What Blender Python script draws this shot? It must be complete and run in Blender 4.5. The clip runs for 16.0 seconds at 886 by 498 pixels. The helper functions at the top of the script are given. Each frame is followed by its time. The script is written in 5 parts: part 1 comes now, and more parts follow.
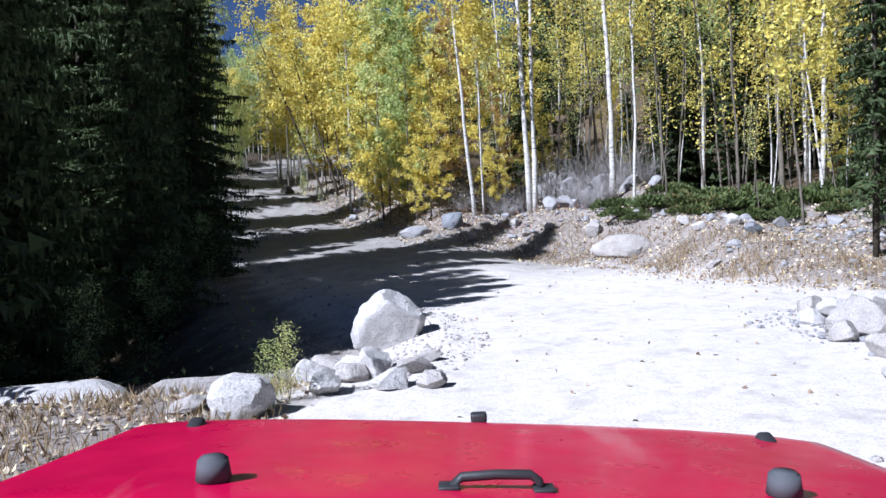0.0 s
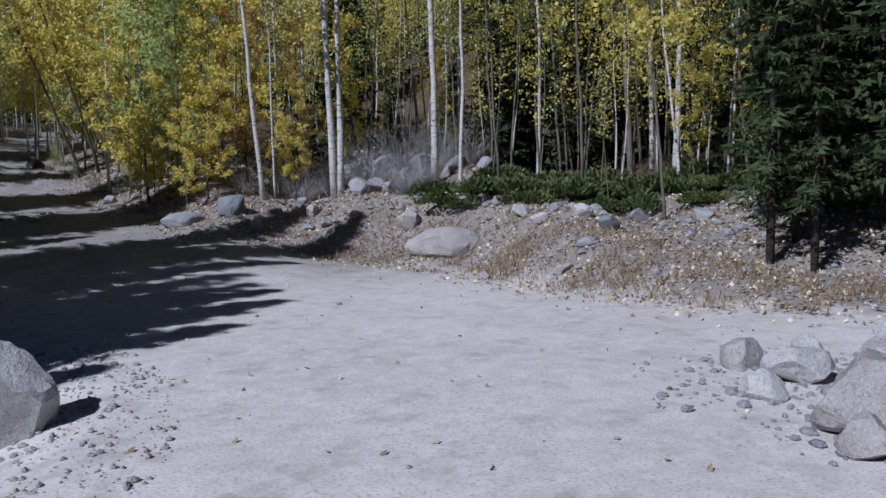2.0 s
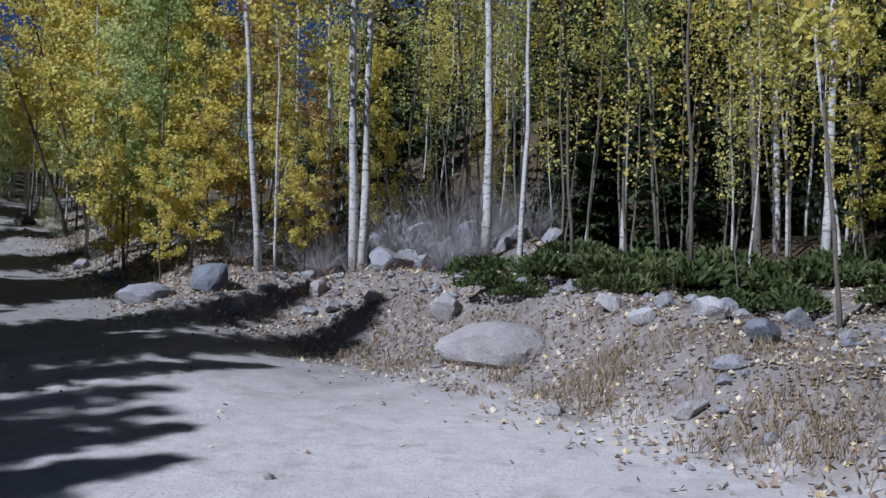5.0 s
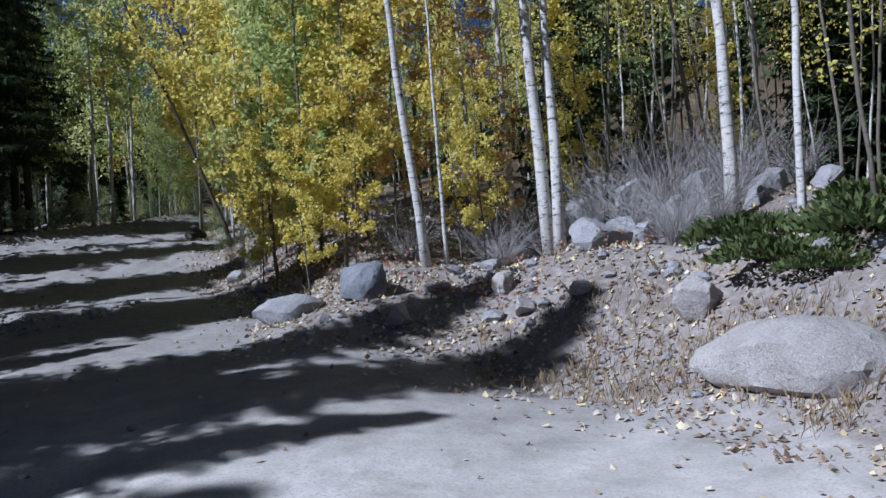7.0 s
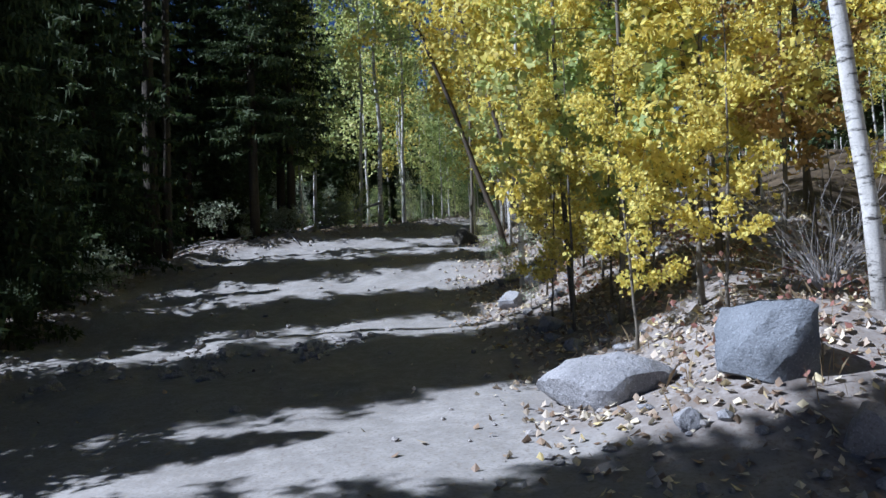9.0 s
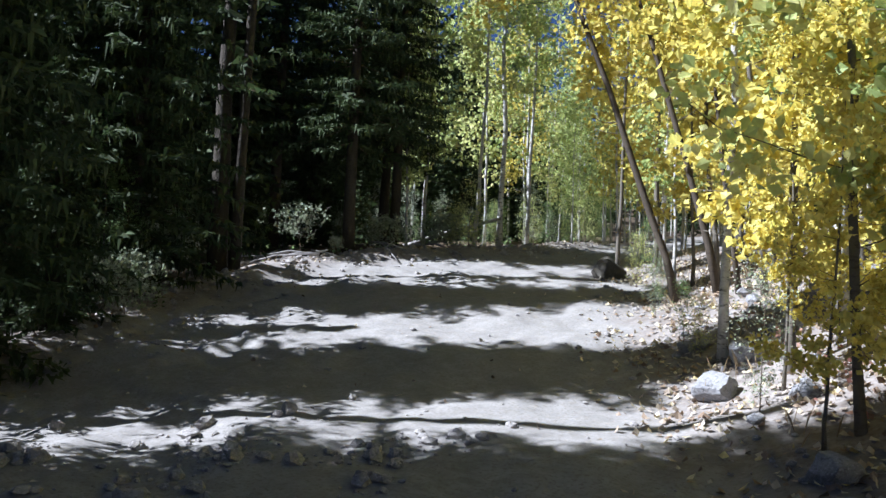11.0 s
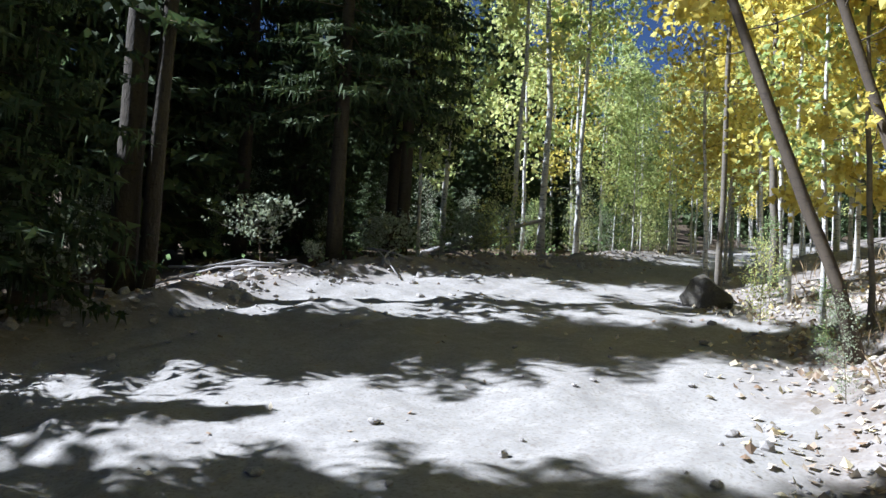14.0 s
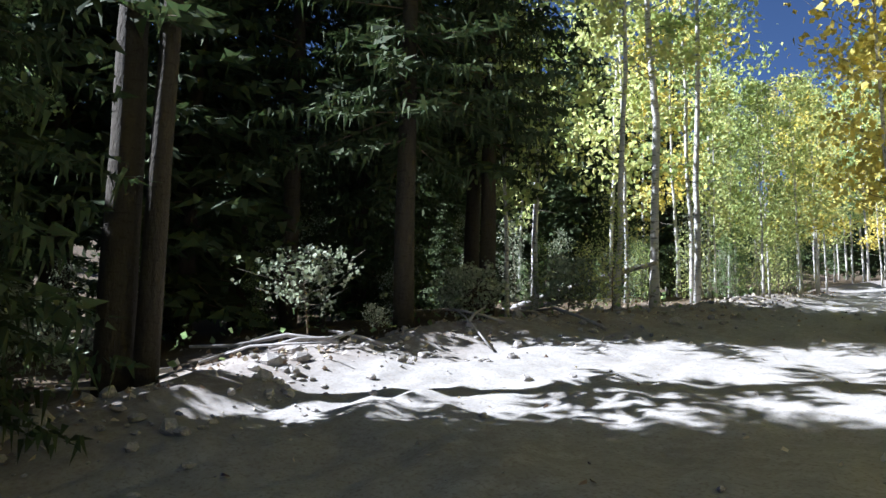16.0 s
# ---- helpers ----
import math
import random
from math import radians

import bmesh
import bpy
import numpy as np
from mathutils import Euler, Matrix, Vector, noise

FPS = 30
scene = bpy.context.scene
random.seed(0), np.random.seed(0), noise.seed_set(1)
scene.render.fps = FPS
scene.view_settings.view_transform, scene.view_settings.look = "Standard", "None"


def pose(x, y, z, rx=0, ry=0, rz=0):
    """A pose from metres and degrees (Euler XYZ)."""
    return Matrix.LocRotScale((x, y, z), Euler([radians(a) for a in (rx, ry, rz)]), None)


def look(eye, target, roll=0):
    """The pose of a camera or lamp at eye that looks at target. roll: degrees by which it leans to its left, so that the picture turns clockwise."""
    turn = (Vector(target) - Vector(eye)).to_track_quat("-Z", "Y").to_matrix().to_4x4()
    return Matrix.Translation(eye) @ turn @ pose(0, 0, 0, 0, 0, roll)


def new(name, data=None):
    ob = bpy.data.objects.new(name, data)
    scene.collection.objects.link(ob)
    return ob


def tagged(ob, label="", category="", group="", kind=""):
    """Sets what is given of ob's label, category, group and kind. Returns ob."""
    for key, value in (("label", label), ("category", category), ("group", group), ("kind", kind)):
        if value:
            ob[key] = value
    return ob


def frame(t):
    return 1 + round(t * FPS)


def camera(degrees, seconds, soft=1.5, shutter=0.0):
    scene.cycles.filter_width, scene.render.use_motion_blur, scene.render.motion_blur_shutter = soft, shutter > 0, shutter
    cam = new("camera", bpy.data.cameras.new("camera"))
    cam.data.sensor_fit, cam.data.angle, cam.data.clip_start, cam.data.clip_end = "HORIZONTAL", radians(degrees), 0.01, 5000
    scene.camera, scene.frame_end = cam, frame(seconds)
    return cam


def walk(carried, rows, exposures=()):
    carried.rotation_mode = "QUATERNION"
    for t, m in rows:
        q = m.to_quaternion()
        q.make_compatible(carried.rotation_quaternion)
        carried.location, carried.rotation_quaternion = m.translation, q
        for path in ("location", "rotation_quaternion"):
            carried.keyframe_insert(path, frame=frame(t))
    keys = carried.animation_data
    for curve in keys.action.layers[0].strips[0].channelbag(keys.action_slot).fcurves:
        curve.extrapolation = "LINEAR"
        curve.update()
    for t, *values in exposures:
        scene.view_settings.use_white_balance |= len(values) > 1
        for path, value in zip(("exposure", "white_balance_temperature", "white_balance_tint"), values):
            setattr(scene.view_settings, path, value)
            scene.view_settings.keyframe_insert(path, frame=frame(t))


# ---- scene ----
cam = camera(58.0, 16.0, soft=1.5)
PATH = [
    (0, (0.041, -0.019, 1.648), (0.035, 1.979, 1.554), -2.11),
    (0.5, (0.426, 1.473, 1.664), (0.535, 3.469, 1.591), -1.64),
    (1, (0.726, 2.871, 1.623), (0.986, 4.851, 1.511), -1.19),
    (1.5, (0.890, 3.989, 1.547), (1.264, 5.948, 1.407), -0.79),
    (2, (1.233, 5.175, 1.537), (1.655, 7.125, 1.401), -0.83),
    (2.5, (1.446, 6.206, 1.520), (1.888, 8.153, 1.408), 0.16),
    (3, (1.705, 7.198, 1.554), (2.130, 9.152, 1.531), 1.24),
    (3.2, (1.810, 7.585, 1.585), (2.225, 9.542, 1.605), 1.51),
    (5.3, (2.689, 10.968, 1.481), (2.922, 12.953, 1.546), 0.79),
    (5.5, (2.809, 11.254, 1.486), (3.004, 13.244, 1.534), 0.03),
    (6, (2.998, 12.144, 1.475), (3.082, 14.142, 1.498), -1.80),
    (6.5, (2.934, 13.344, 1.480), (2.883, 15.343, 1.499), -3.21),
    (7, (2.683, 14.747, 1.538), (2.473, 16.736, 1.569), -4.00),
    (7.5, (2.324, 16.171, 1.614), (1.944, 18.134, 1.659), -4.41),
    (8, (1.868, 17.502, 1.660), (1.317, 19.424, 1.724), -4.10),
    (8.5, (1.290, 18.909, 1.722), (0.568, 20.773, 1.801), -3.11),
    (9, (0.699, 20.136, 1.796), (-0.164, 21.938, 1.883), -2.12),
    (9.5, (0.008, 21.278, 1.907), (-0.963, 23.023, 2.011), -0.59),
    (10, (-0.583, 22.191, 2.013), (-1.624, 23.895, 2.129), 0.67),
    (12.5, (-2.862, 26.057, 2.357), (-3.998, 27.696, 2.508), 3.42),
    (13, (-3.259, 26.775, 2.433), (-4.408, 28.405, 2.583), 3.31),
    (13.5, (-3.659, 27.451, 2.508), (-4.821, 29.072, 2.655), 3.12),
    (14, (-4.076, 28.139, 2.582), (-5.262, 29.743, 2.726), 3.30),
    (14.5, (-4.545, 28.700, 2.663), (-5.754, 30.286, 2.809), 3.36),
    (15, (-5.016, 29.188, 2.749), (-6.248, 30.755, 2.913), 3.46),
    (15.5, (-5.493, 29.751, 2.839), (-6.768, 31.280, 3.032), 3.17),
    (16, (-6.162, 30.303, 2.938), (-7.479, 31.785, 3.194), 1.25),
]
EXPOSURES = [(0.0, 0.9, 5300, 16), (0.5, 0.55, 5300, 16), (1.5, -0.15, 5300, 17), (2.5, -0.5, 5250, 17), (3.0, -0.85, 5250, 17), (5.5, 0.0, 5150, 16), (7.0, 0.2, 5100, 15), (8.0, 0.5, 5050, 14), (9.0, 0.7, 5100, 13), (10.0, 1.1, 5250, 13), (12.5, 1.5, 5350, 12), (14.0, 1.5, 5350, 11), (15.5, 1.4, 5400, 10), (16.0, 1.85, 5400, 12)]
walk(cam, [(t, look(eye, target, roll)) for t, eye, target, roll in PATH], EXPOSURES)

# ---- sky and sun ----
SUN_AZ = Vector((-0.80, -0.60, 0.0))
SUN_EL = radians(41)
world = bpy.data.worlds.new("sky")
scene.world = world
world.use_nodes = True
wt = world.node_tree
sky = wt.nodes.new("ShaderNodeTexSky")
sky.sky_type = "NISHITA"
sky.sun_disc = False
sky.sun_elevation = SUN_EL
sky.sun_rotation = math.atan2(SUN_AZ.x, SUN_AZ.y)
sky.altitude = 2800
sky.air_density = 0.4
sky.dust_density = 0.0
wt.links.new(sky.outputs[0], wt.nodes["Background"].inputs[0])
wt.nodes["Background"].inputs[1].default_value = 0.05

sun_data = bpy.data.lights.new("sun", "SUN")
sun_data.energy = 5.0
sun_data.angle = radians(0.53)
sun_data.color = (1.0, 0.96, 0.90)
sun_to = SUN_AZ.normalized() * math.cos(SUN_EL) + Vector((0, 0, math.sin(SUN_EL)))
sun = new("sun", sun_data)
sun.matrix_world = look(sun_to * 60, (0, 0, 0))


# ---- material tools ----
class Nodes:
    """A node material with short calls."""

    def __init__(self, name, rough=0.8, spec=0.3):
        self.m = bpy.data.materials.new(name)
        self.m.use_nodes = True
        self.t = self.m.node_tree
        self.b = self.t.nodes["Principled BSDF"]
        self.b.inputs["Roughness"].default_value = rough
        self.b.inputs["Specular IOR Level"].default_value = spec
        self.co = self.t.nodes.new("ShaderNodeTexCoord").outputs["Object"]

    def put(self, a, b):
        self.t.links.new(a, b)

    def world_co(self):
        return self.t.nodes.new("ShaderNodeNewGeometry").outputs["Position"]

    def noise(self, scale, detail=6.0, rough=0.6, co=None, stretch=None):
        n = self.t.nodes.new("ShaderNodeTexNoise")
        n.inputs["Scale"].default_value, n.inputs["Detail"].default_value, n.inputs["Roughness"].default_value = scale, detail, rough
        src = co or self.co
        if stretch:
            mp = self.t.nodes.new("ShaderNodeMapping")
            mp.inputs["Scale"].default_value = stretch
            self.put(src, mp.inputs[0])
            src = mp.outputs[0]
        self.put(src, n.inputs["Vector"])
        return n.outputs["Fac"]

    def cells(self, scale, co=None, feature="F1"):
        n = self.t.nodes.new("ShaderNodeTexVoronoi")
        n.inputs["Scale"].default_value, n.feature = scale, feature
        self.put(co or self.co, n.inputs["Vector"])
        return n

    def island(self):
        return self.t.nodes.new("ShaderNodeNewGeometry").outputs["Random Per Island"]

    def each(self):
        return self.t.nodes.new("ShaderNodeObjectInfo").outputs["Random"]

    def attribute(self, name):
        n = self.t.nodes.new("ShaderNodeAttribute")
        n.attribute_name = name
        return n.outputs["Fac"]

    def ramp(self, fac, *stops):
        n = self.t.nodes.new("ShaderNodeValToRGB")
        e = n.color_ramp.elements
        while len(e) < len(stops):
            e.new(0.5)
        for k, (at, c) in zip(e, stops):
            k.position = at
            k.color = (*c, 1) if len(c) == 3 else c
        self.put(fac, n.inputs[0])
        return n.outputs[0]

    def step(self, fac, lo, hi):
        n = self.t.nodes.new("ShaderNodeMapRange")
        n.inputs[1].default_value, n.inputs[2].default_value = lo, hi
        self.put(fac, n.inputs[0])
        return n.outputs[0]

    def math(self, op, a, b):
        n = self.t.nodes.new("ShaderNodeMath")
        n.operation = op
        for k, v in enumerate((a, b)):
            if isinstance(v, (int, float)):
                n.inputs[k].default_value = v
            else:
                self.put(v, n.inputs[k])
        return n.outputs[0]

    def mix(self, fac, a, b, blend="MIX"):
        n = self.t.nodes.new("ShaderNodeMix")
        n.data_type, n.blend_type = "RGBA", blend
        for v, k in ((fac, 0), (a, 6), (b, 7)):
            if isinstance(v, (int, float)):
                n.inputs[k].default_value = v
            elif isinstance(v, tuple):
                n.inputs[k].default_value = (*v, 1)
            else:
                self.put(v, n.inputs[k])
        return n.outputs[2]

    def bump(self, height, strength, distance):
        n = self.t.nodes.new("ShaderNodeBump")
        n.inputs["Strength"].default_value, n.inputs["Distance"].default_value = strength, distance
        self.put(height, n.inputs["Height"])
        if self.b.inputs["Normal"].is_linked:
            self.put(self.b.inputs["Normal"].links[0].from_socket, n.inputs["Normal"])
        self.put(n.outputs[0], self.b.inputs["Normal"])

    def colour(self, c):
        self.put(c, self.b.inputs["Base Color"])
        return self

    def glow_through(self, colour, amount):
        """Light passes through a thin leaf."""
        tr = self.t.nodes.new("ShaderNodeBsdfTranslucent")
        self.put(colour, tr.inputs[0])
        mx = self.t.nodes.new("ShaderNodeMixShader")
        mx.inputs[0].default_value = amount
        out = self.t.nodes["Material Output"]
        self.put(self.b.outputs[0], mx.inputs[1])
        self.put(tr.outputs[0], mx.inputs[2])
        self.put(mx.outputs[0], out.inputs[0])


def leaf_material(name, stops, through_amount=0.45, rough=0.55, shift=0.25):
    n = Nodes(name, rough, 0.35)
    v = n.math("ADD", n.math("MULTIPLY", n.island(), 1.0 - shift), n.math("MULTIPLY", n.each(), shift))
    c = n.ramp(v, *stops)
    c = n.mix(n.step(n.noise(14, 3), 0.35, 0.75), c, n.mix(0.35, c, (0.10, 0.05, 0.015)))
    n.colour(c)
    n.glow_through(c, through_amount)
    return n.m


M_LEAF_GOLD = leaf_material("aspen_leaf_gold", ((0.0, (0.50, 0.39, 0.07)), (0.3, (0.82, 0.68, 0.13)), (0.6, (0.92, 0.82, 0.24)), (0.85, (0.78, 0.74, 0.18)), (1.0, (0.45, 0.50, 0.13))), 0.48)
M_LEAF_LIME = leaf_material("aspen_leaf_lime", ((0.0, (0.28, 0.38, 0.13)), (0.4, (0.48, 0.58, 0.21)), (0.7, (0.69, 0.72, 0.28)), (1.0, (0.82, 0.77, 0.32))), 0.5, shift=0.5)
M_LEAF_GREEN = leaf_material("aspen_leaf_green", ((0.0, (0.11, 0.20, 0.08)), (0.5, (0.24, 0.36, 0.15)), (0.85, (0.38, 0.48, 0.20)), (1.0, (0.58, 0.59, 0.22))), 0.5)
M_LEAF_COPPER = leaf_material("aspen_leaf_copper", ((0.0, (0.30, 0.17, 0.05)), (0.4, (0.52, 0.34, 0.11)), (0.75, (0.68, 0.50, 0.17)), (1.0, (0.40, 0.24, 0.10))), 0.4)
M_LEAF_RUST = leaf_material("leaf_rust", ((0.0, (0.16, 0.08, 0.03)), (0.5, (0.30, 0.17, 0.05)), (0.8, (0.42, 0.28, 0.07)), (1.0, (0.25, 0.12, 0.06))), 0.3)
M_NEEDLE = leaf_material("spruce_needle", ((0.0, (0.022, 0.044, 0.016)), (0.5, (0.042, 0.076, 0.026)), (0.85, (0.070, 0.112, 0.044)), (1.0, (0.11, 0.145, 0.07))), 0.22, 0.8, 0.3)
M_JUNIPER = leaf_material("juniper_needle", ((0.0, (0.035, 0.065, 0.022)), (0.5, (0.085, 0.13, 0.04)), (0.8, (0.14, 0.185, 0.06)), (0.92, (0.24, 0.21, 0.09)), (1.0, (0.20, 0.13, 0.07))), 0.2, 0.65)
M_SILVER = leaf_material("willow_leaf_silver", ((0.0, (0.16, 0.21, 0.12)), (0.5, (0.36, 0.42, 0.28)), (1.0, (0.60, 0.63, 0.48))), 0.35)
M_RED_LEAF = leaf_material("low_red_leaf", ((0.0, (0.20, 0.08, 0.06)), (0.4, (0.36, 0.17, 0.14)), (0.75, (0.46, 0.28, 0.20)), (1.0, (0.30, 0.28, 0.12))), 0.3)
M_LITTER = leaf_material("fallen_leaf", ((0.0, (0.15, 0.095, 0.06)), (0.3, (0.36, 0.27, 0.19)), (0.55, (0.62, 0.54, 0.43)), (0.72, (0.78, 0.70, 0.52)), (0.88, (0.80, 0.64, 0.24)), (1.0, (0.42, 0.20, 0.13))), 0.12)
M_STRAW = leaf_material("dry_grass", ((0.0, (0.16, 0.115, 0.065)), (0.5, (0.38, 0.29, 0.17)), (0.9, (0.52, 0.42, 0.27)), (1.0, (0.22, 0.22, 0.10))), 0.2, 0.7)


def bark_material(name, base, dark, scars, scale=1.0, deep=0.012):
    n = Nodes(name, 0.85, 0.2)
    c = n.mix(n.step(n.noise(9 * scale, 5, stretch=(1, 1, 0.35)), 0.35, 0.7), base, tuple(v * 0.72 for v in base))
    marks = n.step(n.noise(7 * scale, 4, 0.7, stretch=(1.0, 1.0, 3.2)), 0.60 - 0.08 * scars, 0.66)
    c = n.mix(n.math("MULTIPLY", marks, scars), c, dark)
    c = n.mix(n.step(n.noise(60, 3), 0.45, 0.7), c, n.mix(0.25, c, dark))
    n.colour(c)
    n.bump(n.noise(26 * scale, 5, stretch=(1, 1, 0.4)), 0.5 + 15 * (deep - 0.012), deep)
    return n.m


M_BARK_ASPEN = bark_material("aspen_bark_white", (0.62, 0.60, 0.56), (0.045, 0.04, 0.035), 0.95)
M_BARK_GREY = bark_material("aspen_bark_grey", (0.17, 0.15, 0.12), (0.05, 0.045, 0.04), 0.75)
M_BARK_SPRUCE = bark_material("spruce_bark", (0.062, 0.052, 0.038), (0.024, 0.02, 0.015), 0.75, 1.3, 0.035)
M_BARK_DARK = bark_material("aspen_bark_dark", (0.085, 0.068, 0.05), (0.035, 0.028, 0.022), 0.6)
M_TWIG_GREY = bark_material("dead_twig", (0.36, 0.34, 0.33), (0.12, 0.10, 0.09), 0.4)
M_TWIG_BROWN = bark_material("twig", (0.16, 0.12, 0.08), (0.06, 0.045, 0.03), 0.4)


def rock_material(name, base, dark, spots):
    n = Nodes(name, 0.86, 0.2)
    c = n.mix(n.step(n.noise(2.2, 6), 0.3, 0.72), base, dark)
    c = n.mix(n.math("MULTIPLY", n.step(n.noise(38, 3, 0.7), 0.52, 0.66), spots), c, tuple(v * 0.45 for v in dark))
    c = n.mix(n.math("MULTIPLY", n.step(n.noise(70, 2), 0.56, 0.68), 0.5), c, tuple(min(1.0, v * 1.5) for v in base))
    n.colour(c)
    n.bump(n.noise(5, 8, 0.7), 0.8, 0.07)
    n.bump(n.noise(45, 4), 0.5, 0.015)
    return n.m


M_GRANITE = rock_material("granite_pale", (0.53, 0.515, 0.50), (0.38, 0.365, 0.355), 0.6)
M_GRANITE_GREY = rock_material("granite_grey", (0.36, 0.355, 0.36), (0.21, 0.21, 0.22), 0.6)
M_ROCK_DARK = rock_material("rock_blue_grey", (0.24, 0.255, 0.275), (0.14, 0.15, 0.165), 0.4)
# dark brown that paints shade onto the one boulder by the upper road
M_ROCK_SHADED = rock_material("rock_shaded", (0.13, 0.12, 0.10), (0.07, 0.062, 0.05), 0.5)
M_ROCK_DUSTY = rock_material("rock_dusty", (0.42, 0.395, 0.375), (0.28, 0.26, 0.245), 0.5)

# ground: pale road dirt, stony bank, dark forest floor, by the place's own zones
gn = Nodes("mountain_ground", 0.95, 0.15)
gco = gn.world_co()
dirt = gn.mix(gn.step(gn.noise(0.45, 6, co=gco), 0.3, 0.7), (0.60, 0.565, 0.535), (0.49, 0.46, 0.43))
dirt = gn.mix(gn.step(gn.noise(5, 5, co=gco), 0.40, 0.75), dirt, (0.66, 0.63, 0.60))
dirt = gn.mix(gn.step(gn.noise(2.1, 5, 0.7, co=gco), 0.52, 0.7), dirt, (0.40, 0.37, 0.34))
dirt = gn.mix(gn.step(gn.noise(40, 4, co=gco), 0.5, 0.72), dirt, (0.33, 0.30, 0.275))
# forest soil of the upper road, its colour also lowered to deepen tree shade
loam = gn.mix(gn.step(gn.noise(0.7, 6, co=gco), 0.3, 0.7), (0.29, 0.278, 0.262), (0.215, 0.203, 0.19))
loam = gn.mix(gn.step(gn.noise(6, 5, 0.7, co=gco), 0.42, 0.72), loam, (0.34, 0.326, 0.31))
loam = gn.mix(gn.step(gn.noise(34, 4, co=gco), 0.5, 0.7), loam, (0.20, 0.18, 0.16))
dirt = gn.mix(gn.attribute("loam"), dirt, loam)
soil = gn.mix(gn.step(gn.noise(0.9, 6, co=gco), 0.35, 0.65), (0.26, 0.235, 0.215), (0.17, 0.148, 0.13))
soil = gn.mix(gn.step(gn.noise(9, 5, co=gco), 0.45, 0.7), soil, (0.32, 0.295, 0.275))
soil = gn.mix(gn.step(gn.noise(30, 4, co=gco), 0.52, 0.7), soil, (0.16, 0.125, 0.095))
duff = gn.mix(gn.step(gn.noise(1.3, 6, co=gco), 0.35, 0.68), (0.06, 0.045, 0.03), (0.10, 0.075, 0.048))
duff = gn.mix(gn.step(gn.noise(22, 5, co=gco), 0.5, 0.7), duff, (0.15, 0.11, 0.065))
zones = gn.mix(gn.attribute("bank"), duff, soil)
zones = gn.mix(gn.attribute("road"), zones, dirt)
gn.colour(zones)
gn.bump(gn.noise(3.0, 4, 0.5, co=gco), 0.4, 0.03)
gn.bump(gn.noise(11, 5, 0.65, co=gco), 0.3, 0.014)
gn.bump(gn.noise(36, 4, 0.6, co=gco), 0.35, 0.006)
M_GROUND = gn.m


# ---- the lie of the land ----
def smooth(a, b, v):
    u = np.clip((np.asarray(v, float) - a) / (b - a), 0, 1)
    return u * u * (3 - 2 * u)


BANK_FOOT = [(30, 3), (14, 9.5), (10, 12.3), (7.8, 14.1), (6.6, 15.5), (5.9, 17.6), (5.0, 20.9), (3.3, 23.2), (1.2, 24.6), (-0.6, 25.2), (-1.9, 27.8), (-3.4, 30.2), (-4.8, 32.9), (-5.5, 34.6), (-6.3, 37.3), (-7.9, 40), (-9.3, 46), (-10.2, 54), (-12.2, 64), (-9, 90), (6, 200)]
LEFT_EDGE = [(-30, -3), (-9, 5.5), (-6.5, 7.9), (-4.4, 8.5), (-2.4, 8.7), (-1.5, 9.2), (-1.2, 10.2), (-1.4, 12), (-3.0, 15.5), (-5.2, 20), (-7.6, 24), (-9.8, 28), (-11.6, 32), (-12.4, 36), (-12.1, 39), (-11.6, 42), (-11.35, 44.5), (-11.7, 48), (-12.8, 54), (-15.2, 64), (-12.5, 90), (2, 200)]
ROAD_Y = [-200, 12, 15, 18.5, 23, 26.5, 30.7, 34.4, 38.5, 44, 52, 62, 80, 200]
ROAD_Z = [0, -0.04, 0.0, 0.1, 0.45, 0.8, 1.4, 2.08, 2.72, 3.3, 4.2, 5.4, 7.6, 18]


def beside(line, x, y):
    """Distance to a polyline, positive on its right."""
    best, sign = np.full(x.shape, 1e9), np.ones(x.shape)
    for (ax, ay), (bx, by) in zip(line[:-1], line[1:]):
        dx, dy = bx - ax, by - ay
        u = np.clip(((x - ax) * dx + (y - ay) * dy) / (dx * dx + dy * dy), 0, 1)
        ex, ey = x - ax - u * dx, y - ay - u * dy
        d = np.hypot(ex, ey)
        s = np.where(dx * (y - ay) - dy * (x - ax) < 0, 1.0, -1.0)
        near = d < best - 1e-9
        best, sign = np.where(near, d, best), np.where(near, s, sign)
    return best * sign


def waves(x, y, size, seed):
    """Smooth uneven relief from a few crossed waves, about -1 to 1."""
    r = np.random.RandomState(seed)
    out = 0
    for k in range(9):
        a, p, f = r.uniform(0, math.tau), r.uniform(0, math.tau), r.uniform(0.6, 1.7) * math.tau / size
        out = out + np.sin((x * math.cos(a) + y * math.sin(a)) * f + p + 0.7 * np.sin((y * math.cos(a) - x * math.sin(a)) * f * 0.6 + p))
    return out / 5


